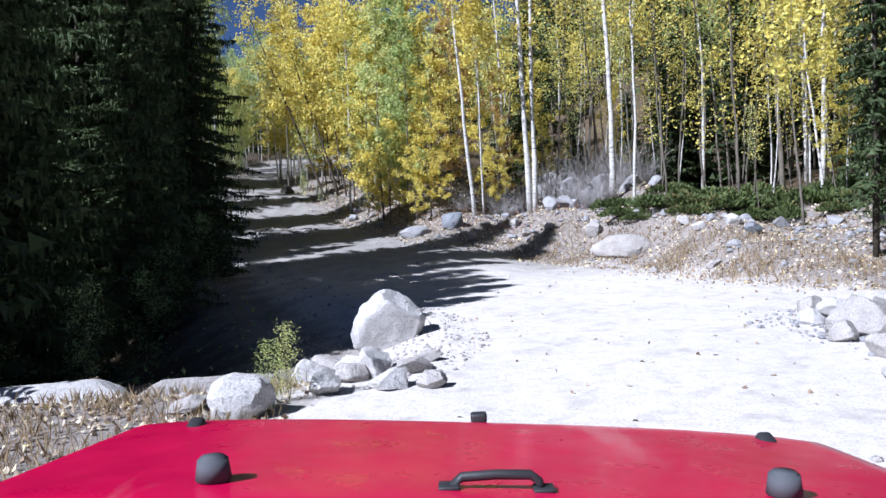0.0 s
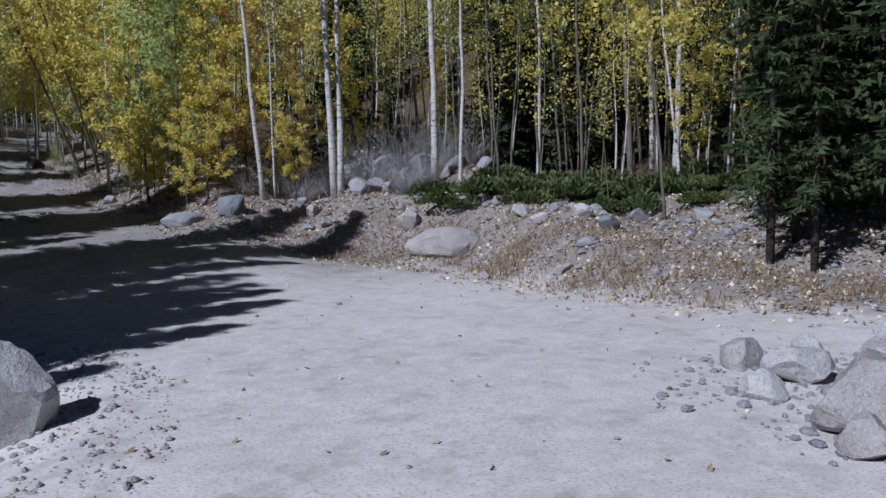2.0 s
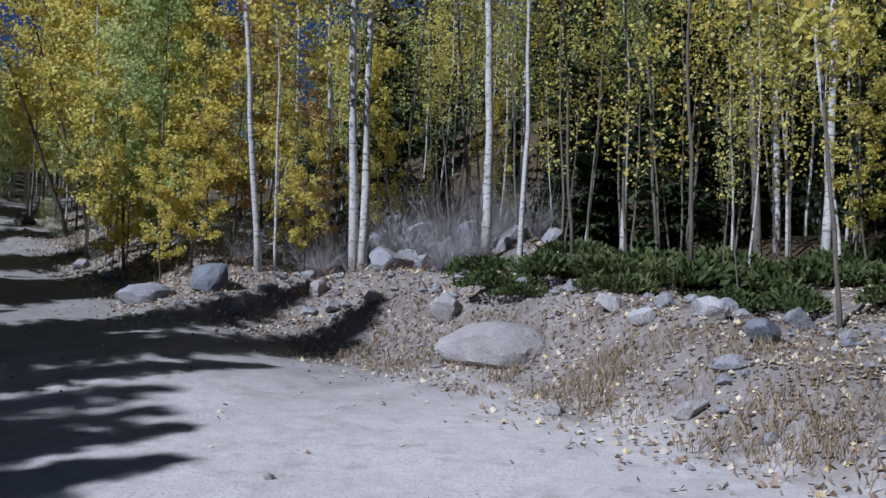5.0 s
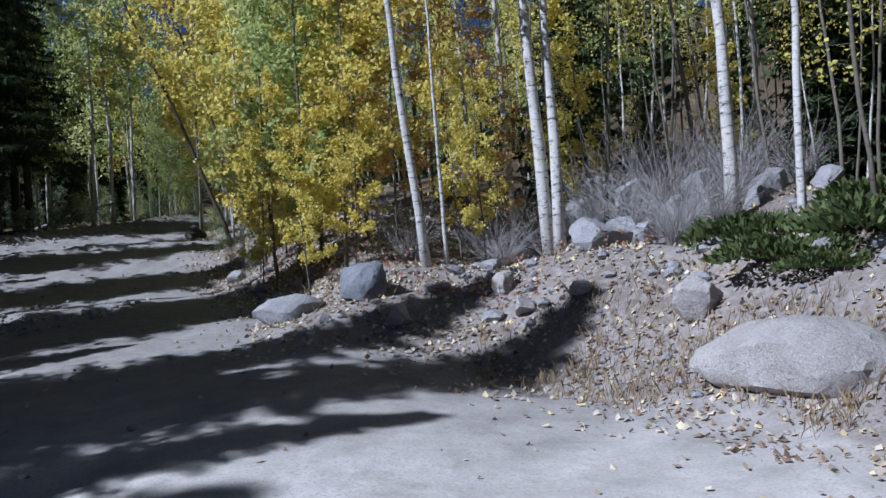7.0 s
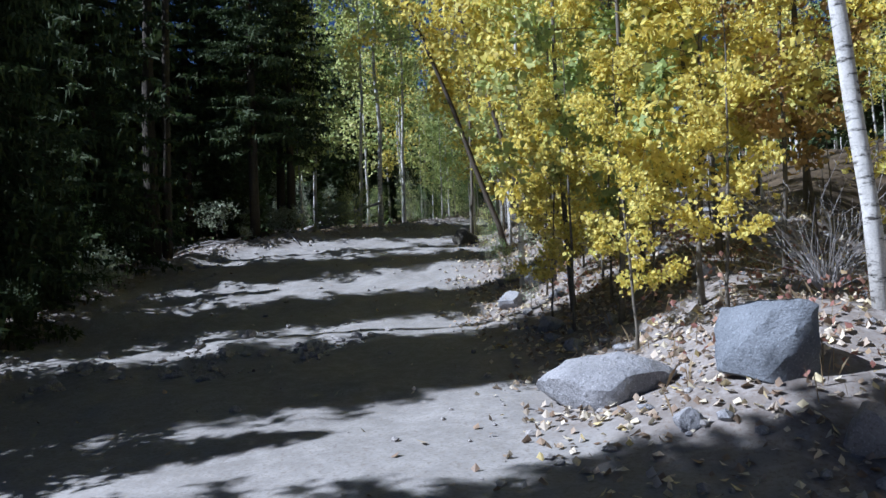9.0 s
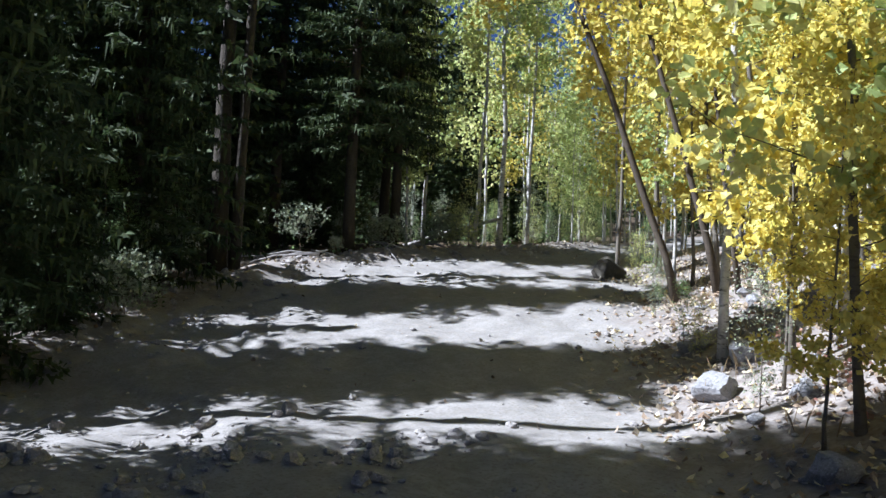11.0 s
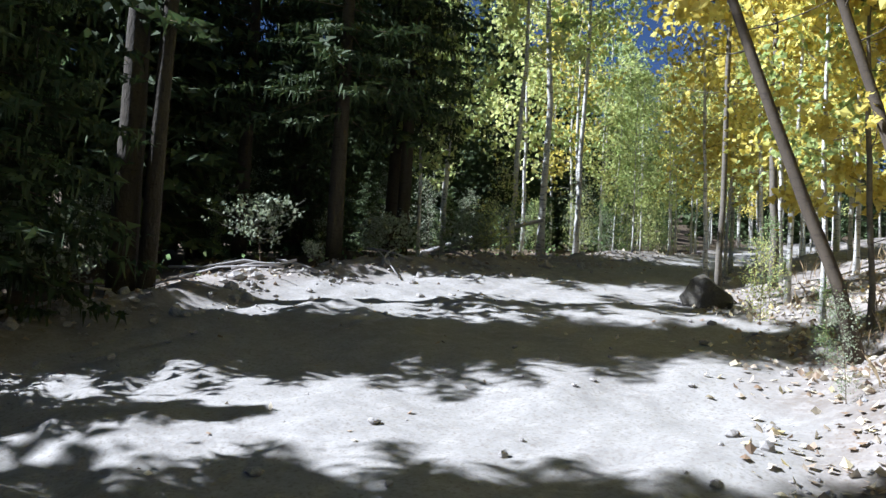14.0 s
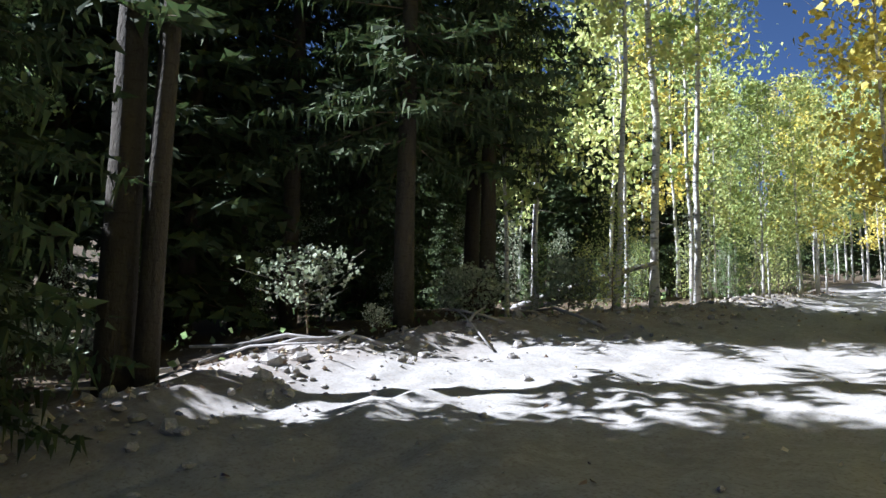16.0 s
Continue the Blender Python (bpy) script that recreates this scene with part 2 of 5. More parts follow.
def land(x, y):
    x, y = np.asarray(x, float), np.asarray(y, float)
    right, left = beside(BANK_FOOT, x, y), -beside(LEFT_EDGE, x, y)
    base = np.interp(y, ROAD_Y, ROAD_Z) * (1 - smooth(0, 3.5, x) * smooth(60, 30, y))
    z = base - 0.07 * np.clip(x + 6.3, -9, 3) * smooth(25, 33, y) * smooth(60, 45, y)
    wide = 2.6 + 4.5 * smooth(6.5, 9.5, x) * smooth(27, 21, y)
    high = 0.75 + 0.8 * smooth(0.8, 3.6, x) * smooth(34, 29, y) + 0.1 * smooth(29, 32, y) - 0.25 * smooth(35, 38, y)
    z = z + high * smooth(-0.1, 1.0, right / wide)
    z = z + (0.05 + 0.24 * smooth(2.4, 4.5, x) * smooth(8.5, 7.0, x) * smooth(36, 32, y) * smooth(24, 26, y)) * np.clip(right - 3.4, 0, 4) + 0.20 * np.clip(right - 7, 0, 14) + 0.42 * np.clip(right - 18, 0, 260)
    deep = smooth(27, 20, y) * 1.9
    z = z - deep * smooth(1.2, 5.2, left) + 0.10 * np.clip(left - 9, 0, 15) * smooth(30, 20, y) + 0.22 * np.clip(left - 26, 0, 300)
    z = z - 0.33 * smooth(-1.3, 0.1, left) * smooth(19, 14, y) * smooth(6, 8.5, y)
    z = z + 0.17 * np.exp(-(((left - 0.6) / 0.6) ** 2)) * smooth(24, 29, y)
    off = smooth(0, 2.5, right) + smooth(0, 2.5, left)
    z = z + waves(x, y, 3.1, 3) * 0.10 * off + waves(x, y, 1.1, 4) * 0.045 * off
    ruts = smooth(22, 30, y) * (1 - np.clip(off, 0, 1))
    z = z + waves(x, y, 2.2, 5) * (0.015 + 0.05 * ruts) + waves(x, y, 0.7, 6) * (0.0025 + 0.024 * ruts)
    clods = smooth(23, 27, y) * smooth(-4.5, -1.0, left) * smooth(2.2, 0.8, left) + 0.35 * ruts
    z = z + (waves(x, y, 0.62, 14) * 0.022 + np.abs(waves(x, y, 0.45, 15)) * 0.022) * clods
    return z, right, left


def height(x, y):
    return float(land(np.array([x]), np.array([y]))[0][0])


def spread(lo, hi, fine_lo, fine_hi, step, grow=1.22):
    out = list(np.arange(fine_lo, fine_hi, step))
    d, v = step, fine_hi
    while v < hi:
        out.append(v)
        d *= grow
        v += d
    d, v = step, fine_lo - step
    while v > lo:
        out.insert(0, v)
        d *= grow
        v -= d
    return np.array([lo] + out + [hi])


gx, gy = spread(-1800, 1800, -15, 11, 0.14), spread(-1800, 1800, 2, 46, 0.15)
GX, GY = np.meshgrid(gx, gy)
GZ, GR, GL = land(GX, GY)
verts = np.stack([GX.ravel(), GY.ravel(), GZ.ravel()], 1)
nx, ny = len(gx), len(gy)
idx = np.arange(nx * ny).reshape(ny, nx)
quads = np.stack([idx[:-1, :-1].ravel(), idx[:-1, 1:].ravel(), idx[1:, 1:].ravel(), idx[1:, :-1].ravel()], 1)
gm = bpy.data.meshes.new("ground")
gm.from_pydata(verts.tolist(), [], quads.tolist())
edge = waves(GX, GY, 1.3, 8) * 0.35 + waves(GX, GY, 0.5, 9) * 0.2
road_mask = (1 - smooth(-0.5, 0.4, GR + edge)) * (1 - smooth(-0.6, 0.5, GL + edge))
road_mask = road_mask * (1 - smooth(-1.2, -2.0, GX + edge) * smooth(9.4, 8.6, GY + edge) * smooth(1, 4, GY))
bank_mask = smooth(8.5, 3.5, GR + 2 * edge) * smooth(2.5, 0.6, GL + edge)
shaded_loam_mask = smooth(17.5, 25, GY + 3 * edge)
for nm, val in (("road", road_mask), ("bank", bank_mask), ("loam", shaded_loam_mask)):
    at = gm.attributes.new(nm, "FLOAT", "POINT")
    at.data.foreach_set("value", val.ravel().astype(np.float32))
gm.polygons.foreach_set("use_smooth", np.ones(len(gm.polygons), bool))
gm.materials.append(M_GROUND)
ground = tagged(new("ground", gm), "pale dusty dirt road with stony banks and dark forest floor", "ground", kind="structure")


# ---- mesh tools ----
def mesh_of(name, verts, faces, material, smoothed=False):
    m = bpy.data.meshes.new(name)
    m.from_pydata([tuple(v) for v in verts], [], faces if isinstance(faces, list) else faces.tolist())
    if smoothed:
        m.polygons.foreach_set("use_smooth", np.ones(len(m.polygons), bool))
    m.materials.append(material)
    return m


def thing(name, at, label, category, group="", turn=0.0, size=1.0, kind=""):
    ob = new(name)
    ob.empty_display_size = 0.1
    ob.matrix_basis = pose(*at, 0, 0, turn) @ Matrix.Scale(size, 4)
    return tagged(ob, label, category, group, kind)


def piece(name, mesh, parent, label=""):
    ob = new(name, mesh)
    ob.parent = parent
    return tagged(ob, label) if label else ob


def part(name, bm, material, parent, label="", smoothed=True):
    m = bpy.data.meshes.new(name)
    bm.to_mesh(m)
    bm.free()
    if smoothed:
        m.polygons.foreach_set("use_smooth", np.ones(len(m.polygons), bool))
    m.materials.append(material)
    return piece(name, m, parent, label)


def tube(points, radii, sides=8):
    """Vertices and faces of a closed tube along points."""
    pts = np.array(points, float)
    tan = np.gradient(pts, axis=0)
    tan /= np.linalg.norm(tan, axis=1)[:, None] + 1e-9
    ref = np.where(np.abs(tan[:, 2:3]) > 0.9, np.array([[1.0, 0, 0]]), np.array([[0, 0, 1.0]]))
    a = np.cross(tan, ref)
    a /= np.linalg.norm(a, axis=1)[:, None] + 1e-9
    b = np.cross(tan, a)
    ang = np.linspace(0, math.tau, sides, endpoint=False)
    ring = pts[:, None] + np.array(radii)[:, None, None] * (np.cos(ang)[None, :, None] * a[:, None] + np.sin(ang)[None, :, None] * b[:, None])
    v = ring.reshape(-1, 3)
    f = []
    n = len(pts)
    for k in range(n - 1):
        for s in range(sides):
            t = (s + 1) % sides
            f.append((k * sides + s, k * sides + t, (k + 1) * sides + t, (k + 1) * sides + s))
    f.append(tuple(range(sides))[::-1])
    f.append(tuple(range((n - 1) * sides, n * sides)))
    return v, f


def tubes(specs, sides=5):
    vs, fs, base = [], [], 0
    for pts, rad in specs:
        v, f = tube(pts, rad, sides)
        vs.append(v)
        fs += [tuple(i + base for i in q) for q in f]
        base += len(v)
    return (np.concatenate(vs) if vs else np.zeros((0, 3))), fs


def leaves(centres, size, r, flat=0.0, long=1.25):
    """Small folded leaf shapes at the centres, each an island of its own."""
    n = len(centres)
    d = r.normal(size=(n, 3))
    d[:, 2] -= 0.4
    d /= np.linalg.norm(d, axis=1)[:, None]
    up = r.normal(size=(n, 3)) * (1 - flat) + np.array([0, 0, 1.0]) * flat * 3
    s = np.cross(d, up)
    s /= np.linalg.norm(s, axis=1)[:, None] + 1e-9
    nrm = np.cross(d, s)
    w = size * r.uniform(0.6, 1.3, (n, 1))
    ln = w * long
    a = centres - d * ln * 0.5
    b = centres + s * w * 0.5 + nrm * w * 0.12 - d * ln * 0.05
    c = centres + d * ln * 0.5
    e = centres - s * w * 0.5 + nrm * w * 0.12 - d * ln * 0.05
    v = np.stack([a, b, c, e], 1).reshape(-1, 3)
    return v, np.arange(n * 4).reshape(-1, 4)


# ---- trees ----
def aspen_meshes(seed, h, lean=(0, 0), bare=0.4, count=2600, size=0.10, girth=0.11, spread_r=1.2, leaf=None, bark=None, bend=0.3, limbs=26, clump=0.22):
    """Trunk, branches and crown meshes of a slender aspen."""
    r = np.random.RandomState(seed)
    n = 15
    u = np.linspace(0, 1, n)
    px = lean[0] * u * h + bend * 0.3 * np.sin(u * 3.1 + r.uniform(0, 6)) * u + np.cumsum(r.normal(0, 0.02, n)) * h / 9
    py = lean[1] * u * h + bend * 0.3 * np.sin(u * 2.6 + r.uniform(0, 6)) * u + np.cumsum(r.normal(0, 0.02, n)) * h / 9
    px, py = px - px[0], py - py[0]
    path = np.stack([px, py, u * h], 1)
    path[0, 2] = -0.25
    rad = girth * (1 - 0.82 * u) * r.uniform(0.92, 1.08, n)
    rad[0] *= 1.35
    tv, tf = tube(path, rad, 10)
    specs, spots = [], []
    for k in range(limbs):
        q = bare * 0.75 + (1 - bare * 0.75) * (k + r.uniform(0, 1)) / limbs
        q = min(q, 0.985)
        start = np.array([np.interp(q, u, px), np.interp(q, u, py), q * h])
        az = r.uniform(0, math.tau)
        reach = spread_r * (0.35 + 0.65 * math.sin(math.pi * min(1, (q - bare * 0.6) / (1 - bare * 0.6)) ** 0.8)) * r.uniform(0.55, 1.15)
        rise = r.uniform(0.1, 0.75) * reach
        m = 5
        w = np.linspace(0, 1, m)
        line = start + np.stack([np.cos(az) * reach * w, np.sin(az) * reach * w, rise * w ** 1.4], 1) + np.cumsum(r.normal(0, 0.05 * reach, (m, 3)), 0) * w[:, None]
        specs.append((line, np.linspace(max(0.006, girth * 0.20 * (1 - 0.5 * q)), 0.004, m)))
        if q > bare * 0.9:
            for _ in range(5):
                t = r.uniform(0.3, 1.05)
                spots.append(np.array([np.interp(t, w, line[:, i]) for i in range(3)]) + r.normal(0, 0.10 * reach, 3))
    bv, bf = tubes(specs, 3)
    spots = np.array(spots)
    pick = r.randint(0, len(spots), count)
    centres = spots[pick] + r.normal(0, clump, (count, 3)) * np.array([1, 1, 0.85])
    lv, lf = leaves(centres, size, r)
    return (mesh_of("trunk", tv, tf, bark or M_BARK_ASPEN, True), mesh_of("limb", bv, bf, M_BARK_GREY, True), mesh_of("crown", lv, lf, leaf or M_LEAF_GOLD))


def plant_aspen(meshes, at, label, group="", turn=0.0, size=1.0):
    t = thing("aspen_tree", at, label, "tree", group, turn, size)
    for nm, m in zip(("trunk", "limb", "crown"), meshes):
        tagged(piece(nm, m, t), kind="stuff" if nm == "limb" else "")
    return t


def spruce_meshes(seed, h, low=0.08, reach=1.7, whorls=26, per=8, twigs=11, needle=None, girth=0.14, sparse=1.0, wide=0.075, short=0.34):
    """Trunk and crown of a spruce: drooping boughs, each a spray of narrow twigs."""
    r = np.random.RandomState(seed)
    n = 12
    u = np.linspace(0, 1, n)
    path = np.stack([np.cumsum(r.normal(0, 0.012, n)) * h / 8, np.cumsum(r.normal(0, 0.012, n)) * h / 8, u * h], 1)
    path[0] = (0, 0, -0.3)
    tv, tf = tube(path, girth * (1.05 - u) + 0.01, 10)
    quads = []
    specs = []
    for k in range(whorls):
        q = low + (1 - low) * (k + 0.5) / whorls
        z = q * h
        length = reach * (1 - q) ** 0.75 * (1.0 if q > 0.2 else 0.75 + 1.2 * q) + 0.10
        for b in range(per):
            if r.uniform() > sparse:
                continue
            az = math.tau * (b + r.uniform(-0.35, 0.35)) / per + k * 0.7
            ln = length * r.uniform(0.65, 1.2)
            droop = r.uniform(0.15, 0.55) * ln * (1 - q * 0.9)
            m = twigs
            w = np.linspace(0.12, 1, m)
            d = np.array([math.cos(az), math.sin(az), 0])
            s = np.array([-math.sin(az), math.cos(az), 0])
            line = d * (ln * w)[:, None] + np.array([0, 0, 1.0]) * (z + r.uniform(-0.1, 0.1) - droop * w ** 1.3 + 0.12 * ln * np.clip(w - 0.7, 0, 1) * 2)[:, None]
            specs.append((np.array([[0, 0, z], line[int(0.6 * m)]]), np.array([0.018 * (1.1 - q), 0.003])))
            for side in (-1, 1):
                tl = short * ln * (1 - 0.72 * w) * r.uniform(0.5, 1.4, m) + 0.08
                fwd = r.uniform(0.25, 1.0, m)
                dirs = s[None] * side + d[None] * fwd[:, None] + np.array([0, 0, 1.0]) * r.uniform(-0.85, 0.15, m)[:, None]
                dirs /= np.linalg.norm(dirs, axis=1)[:, None]
                root = line + d[None] * r.uniform(-0.1, 0.1, (m, 1)) * ln + s[None] * (side * r.uniform(0, 0.5, m) * tl)[:, None] * np.where(np.arange(m) % 2, 1.0, 0.0)[:, None]
                wd = np.cross(dirs, r.normal(0, 0.8, (m, 3)) + np.array([0, 0, 1.0]))
                wd /= np.linalg.norm(wd, axis=1)[:, None]
                wd *= (wide * r.uniform(0.6, 1.3, m) * min(1.3, 0.6 + ln * 0.45))[:, None]
                quads.append(np.stack([root + wd, root + dirs * tl[:, None], root - wd], 1))
            hang = line + s[None] * r.normal(0, 0.10, (m, 1)) * ln + r.normal(0, 0.04, line.shape)
            drop = hang - np.array([0, 0, 1.0]) * (r.uniform(0.06, 0.26, m) * min(1, ln))[:, None] + r.normal(0, 0.04, line.shape)
            sd = np.cross(drop - hang, r.normal(size=(m, 3)))
            sd /= np.linalg.norm(sd, axis=1)[:, None] + 1e-9
            sd *= wide * 0.9
            quads.append(np.stack([hang + sd, drop, hang - sd], 1))
    v = np.concatenate(quads).reshape(-1, 3)
    bv, bf = tubes(specs, 3)
    return (mesh_of("trunk", tv, tf, M_BARK_SPRUCE, True), mesh_of("limb", bv, bf, M_TWIG_BROWN), mesh_of("crown", v, np.arange(len(v)).reshape(-1, 3), needle or M_NEEDLE))


def plant_spruce(meshes, at, label, group="", turn=0.0, size=1.0):
    t = thing("spruce_tree", at, label, "tree", group, turn, size)
    for nm, m in zip(("trunk", "limb", "crown"), meshes):
        tagged(piece(nm, m, t), kind="stuff" if nm == "limb" else "")
    return t


def on_land(x, y, sink=0.0):
    return (x, y, height(x, y) - sink)


# aspens that stand out, each with its own lean
NAMED = [
    # x, y, height, lean x, lean y, girth, bare, leaves, bark
    (3.06, 27.7, 13, -0.012, 0.0, 0.11, 0.50, "gold", "white"),
    (3.19, 27.62, 13, 0.022, 0.01, 0.10, 0.52, "gold", "white"),
    (5.75, 27.0, 13, -0.006, 0.0, 0.105, 0.55, "gold", "white"),
    (5.80, 24.2, 9, 0.030, 0.0, 0.052, 0.60, "gold", "white"),
    (1.10, 27.2, 11, -0.09, 0.0, 0.075, 0.55, "gold", "white"),
    (1.40, 27.4, 8, -0.03, 0.0, 0.034, 0.55, "gold", "white"),
    (2.45, 31.0, 11, -0.05, 0.0, 0.075, 0.5, "gold", "white"),
    (1.6, 31.5, 10, -0.02, 0.0, 0.06, 0.5, "gold", "white"),
    (9.3, 28.5, 11, -0.01, 0.0, 0.07, 0.55, "gold", "white"),
    (10.4, 24.4, 10, -0.005, 0.0, 0.08, 0.45, "gold", "grey"),
    (11.2, 23.6, 11, -0.035, 0.0, 0.085, 0.55, "gold", "white"),
    (9.05, 20.0, 6, -0.03, 0.0, 0.035, 0.60, "gold", "grey"),
    (12.3, 27.0, 11, -0.02, 0.0, 0.08, 0.5, "gold", "white"),
    (8.0, 33.0, 12, -0.03, 0.0, 0.09, 0.5, "gold", "white"),
    (13.5, 31.0, 12, 0.0, 0.0, 0.09, 0.5, "gold", "white"),
    (-2.7, 32.6, 10, -0.05, 0.0, 0.085, 0.35, "gold", "white"),
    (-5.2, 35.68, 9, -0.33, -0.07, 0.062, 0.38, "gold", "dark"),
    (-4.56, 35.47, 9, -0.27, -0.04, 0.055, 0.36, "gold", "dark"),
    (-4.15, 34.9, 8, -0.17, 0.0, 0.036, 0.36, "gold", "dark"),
    (-3.75, 34.5, 9, -0.10, 0.02, 0.045, 0.36, "gold", "grey"),
    (-4.9, 36.6, 9, -0.05, 0.0, 0.04, 0.36, "gold", "grey"),
    (-3.72, 32.3, 9, 0.01, 0.0, 0.048, 0.35, "gold", "white"),
    (-3.4, 35.4, 10, -0.03, 0.0, 0.05, 0.35, "gold", "grey"),
    (-7.42, 38.85, 9, 0.0, 0.0, 0.045, 0.40, "gold", "grey"),
    (-7.0, 39.9, 9, -0.02, 0.0, 0.06, 0.40, "gold", "grey"),
    (-13.0, 43.9, 12, 0.015, 0.0, 0.09, 0.45, "lime", "white"),
    (-13.3, 43.0, 10, 0.03, 0.0, 0.065, 0.45, "lime", "white"),
    (-12.6, 44.8, 11, 0.02, 0.0, 0.065, 0.45, "lime", "white"),
]
LEAF = {"gold": M_LEAF_GOLD, "lime": M_LEAF_LIME, "green": M_LEAF_GREEN}
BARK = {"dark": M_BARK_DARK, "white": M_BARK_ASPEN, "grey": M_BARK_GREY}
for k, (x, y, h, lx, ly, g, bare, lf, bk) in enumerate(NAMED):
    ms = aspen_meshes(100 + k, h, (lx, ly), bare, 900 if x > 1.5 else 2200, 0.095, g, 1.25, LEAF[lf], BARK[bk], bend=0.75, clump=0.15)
    plant_aspen(ms, on_land(x, y), ("tall" if h > 8 else "thin young") + " %s-barked" % bk + " aspen with sparse " + ("golden" if lf == "gold" else "yellow-green") + " autumn leaves", "aspens")

# kinds that repeat
THICKET = [aspen_meshes(200 + k, 6.2 + 0.5 * k, ((-1) ** k * 0.03, 0), 0.17, 3600, 0.084, 0.035, 1.25, (M_LEAF_GOLD, M_LEAF_GOLD, M_LEAF_LIME, M_LEAF_GOLD, M_LEAF_GREEN, M_LEAF_COPPER)[k], M_BARK_GREY, limbs=30, clump=0.10) for k in range(6)]
TALL = [aspen_meshes(230 + k, 11 + 0.8 * k, (0.02 * (-1) ** k, 0.01), 0.27, 1900, 0.14, 0.065, 1.7, (M_LEAF_GOLD, M_LEAF_LIME, M_LEAF_LIME, M_LEAF_GREEN)[k], M_BARK_ASPEN, limbs=34, clump=0.24) for k in range(4)]
POLE = [aspen_meshes(250 + k, 9 + k, (0.06 * (-1) ** k, 0.02), 0.56, 620, 0.085, 0.042, 0.9, (M_LEAF_GOLD, M_LEAF_LIME, M_LEAF_GOLD)[k], (M_BARK_ASPEN, M_BARK_GREY, M_BARK_GREY)[k], bend=0.7, limbs=22) for k in range(3)]
SPARSE = [aspen_meshes(260 + k, 6.0 + k, (0.05 * (-1) ** k, 0.03), 0.34, 430, 0.085, 0.028, 0.95, M_LEAF_GOLD, M_BARK_GREY, bend=0.6, limbs=24, clump=0.14) for k in range(2)]
BRUSH = [aspen_meshes(270 + k, 2.6 + 0.5 * k, (0.05 * (-1) ** k, 0.03), 0.10, 1100, 0.06, 0.018, 0.95, (M_LEAF_RUST, M_LEAF_LIME, M_LEAF_GREEN, M_SILVER)[k], M_TWIG_BROWN, limbs=30, clump=0.16) for k in range(4)]
SPRUCE = [spruce_meshes(300, 9.5, 0.05, 2.0, 27, 8, 14, wide=0.055), spruce_meshes(301, 12.0, 0.09, 2.15, 31, 8, 14, wide=0.058), spruce_meshes(302, 14.0, 0.16, 2.3, 33, 7, 13, sparse=0.9, wide=0.066), spruce_meshes(303, 5.0, 0.03, 1.2, 22, 8, 16, wide=0.035, short=0.28)]
NEAR = [spruce_meshes(330, 9.5, 0.015, 1.8, 32, 9, 46, wide=0.026, short=0.14), spruce_meshes(331, 12.0, 0.02, 1.9, 37, 9, 46, wide=0.027, short=0.14)]
BARE = spruce_meshes(350, 14.0, 0.17, 2.0, 32, 8, 34, girth=0.13, sparse=0.75, wide=0.028, short=0.15)
MID = [spruce_meshes(320, 9.5, 0.05, 2.0, 24, 7, 10, wide=0.085), spruce_meshes(321, 12.0, 0.10, 2.1, 27, 7, 10, wide=0.09)]
FAR = [spruce_meshes(310, 11.0, 0.08, 2.0, 18, 6, 6, wide=0.17)[::2], spruce_meshes(311, 14.0, 0.12, 2.3, 20, 6, 6, wide=0.18)[::2]]
LBL_SP = "dark green spruce with drooping boughs to the ground"
LBL_TH = "leafy young aspen in yellow autumn leaf"
LBL_TA = "tall aspen with pale bark and autumn crown"
LBL_PO = "thin bare-stemmed aspen among the hillside forest"
LBL_FA = "dark spruce deep in the mountain forest"


def plant_far(meshes, at, label, group="", turn=0.0, size=1.0):
    t = thing("spruce_tree", at, label, "tree", group, turn, size)
    for nm, m in zip(("trunk", "crown"), meshes):
        piece(nm, m, t)
    return t


def massed(spots, lo, hi, label):
    """Far spruces that nobody could count, as one wood."""
    vs, fs, base = [], [], 0
    shapes = []
    for trunk, crown in FAR:
        for m in (crown,):
            co = np.empty(len(m.vertices) * 3)
            m.vertices.foreach_get("co", co)
            shapes.append(co.reshape(-1, 3))
    for x, y in spots:
        co = shapes[rng.randint(0, 2)] * rng.uniform(lo, hi)
        a = rng.uniform(0, math.tau)
        turn = np.array([[math.cos(a), -math.sin(a), 0], [math.sin(a), math.cos(a), 0], [0, 0, 1]])
        vs.append(co @ turn.T + np.array(on_land(x, y)))
    v = np.concatenate(vs)
    return tagged(new("spruce_wood", mesh_of("spruce_wood", v, np.arange(len(v)).reshape(-1, 3), M_NEEDLE)), label, "forest", kind="stuff")


def plant_shrub(k, x, y, label, group="", turn=0.0, size=1.0):
    t = thing("shrub", on_land(x, y), label, "shrub", group, turn, size)
    for nm, m in zip(("stem", "twig", "foliage"), BRUSH[k]):
        tagged(piece(nm, m, t), kind="stuff" if nm == "twig" else "")
    return t


rng = np.random.RandomState(11)

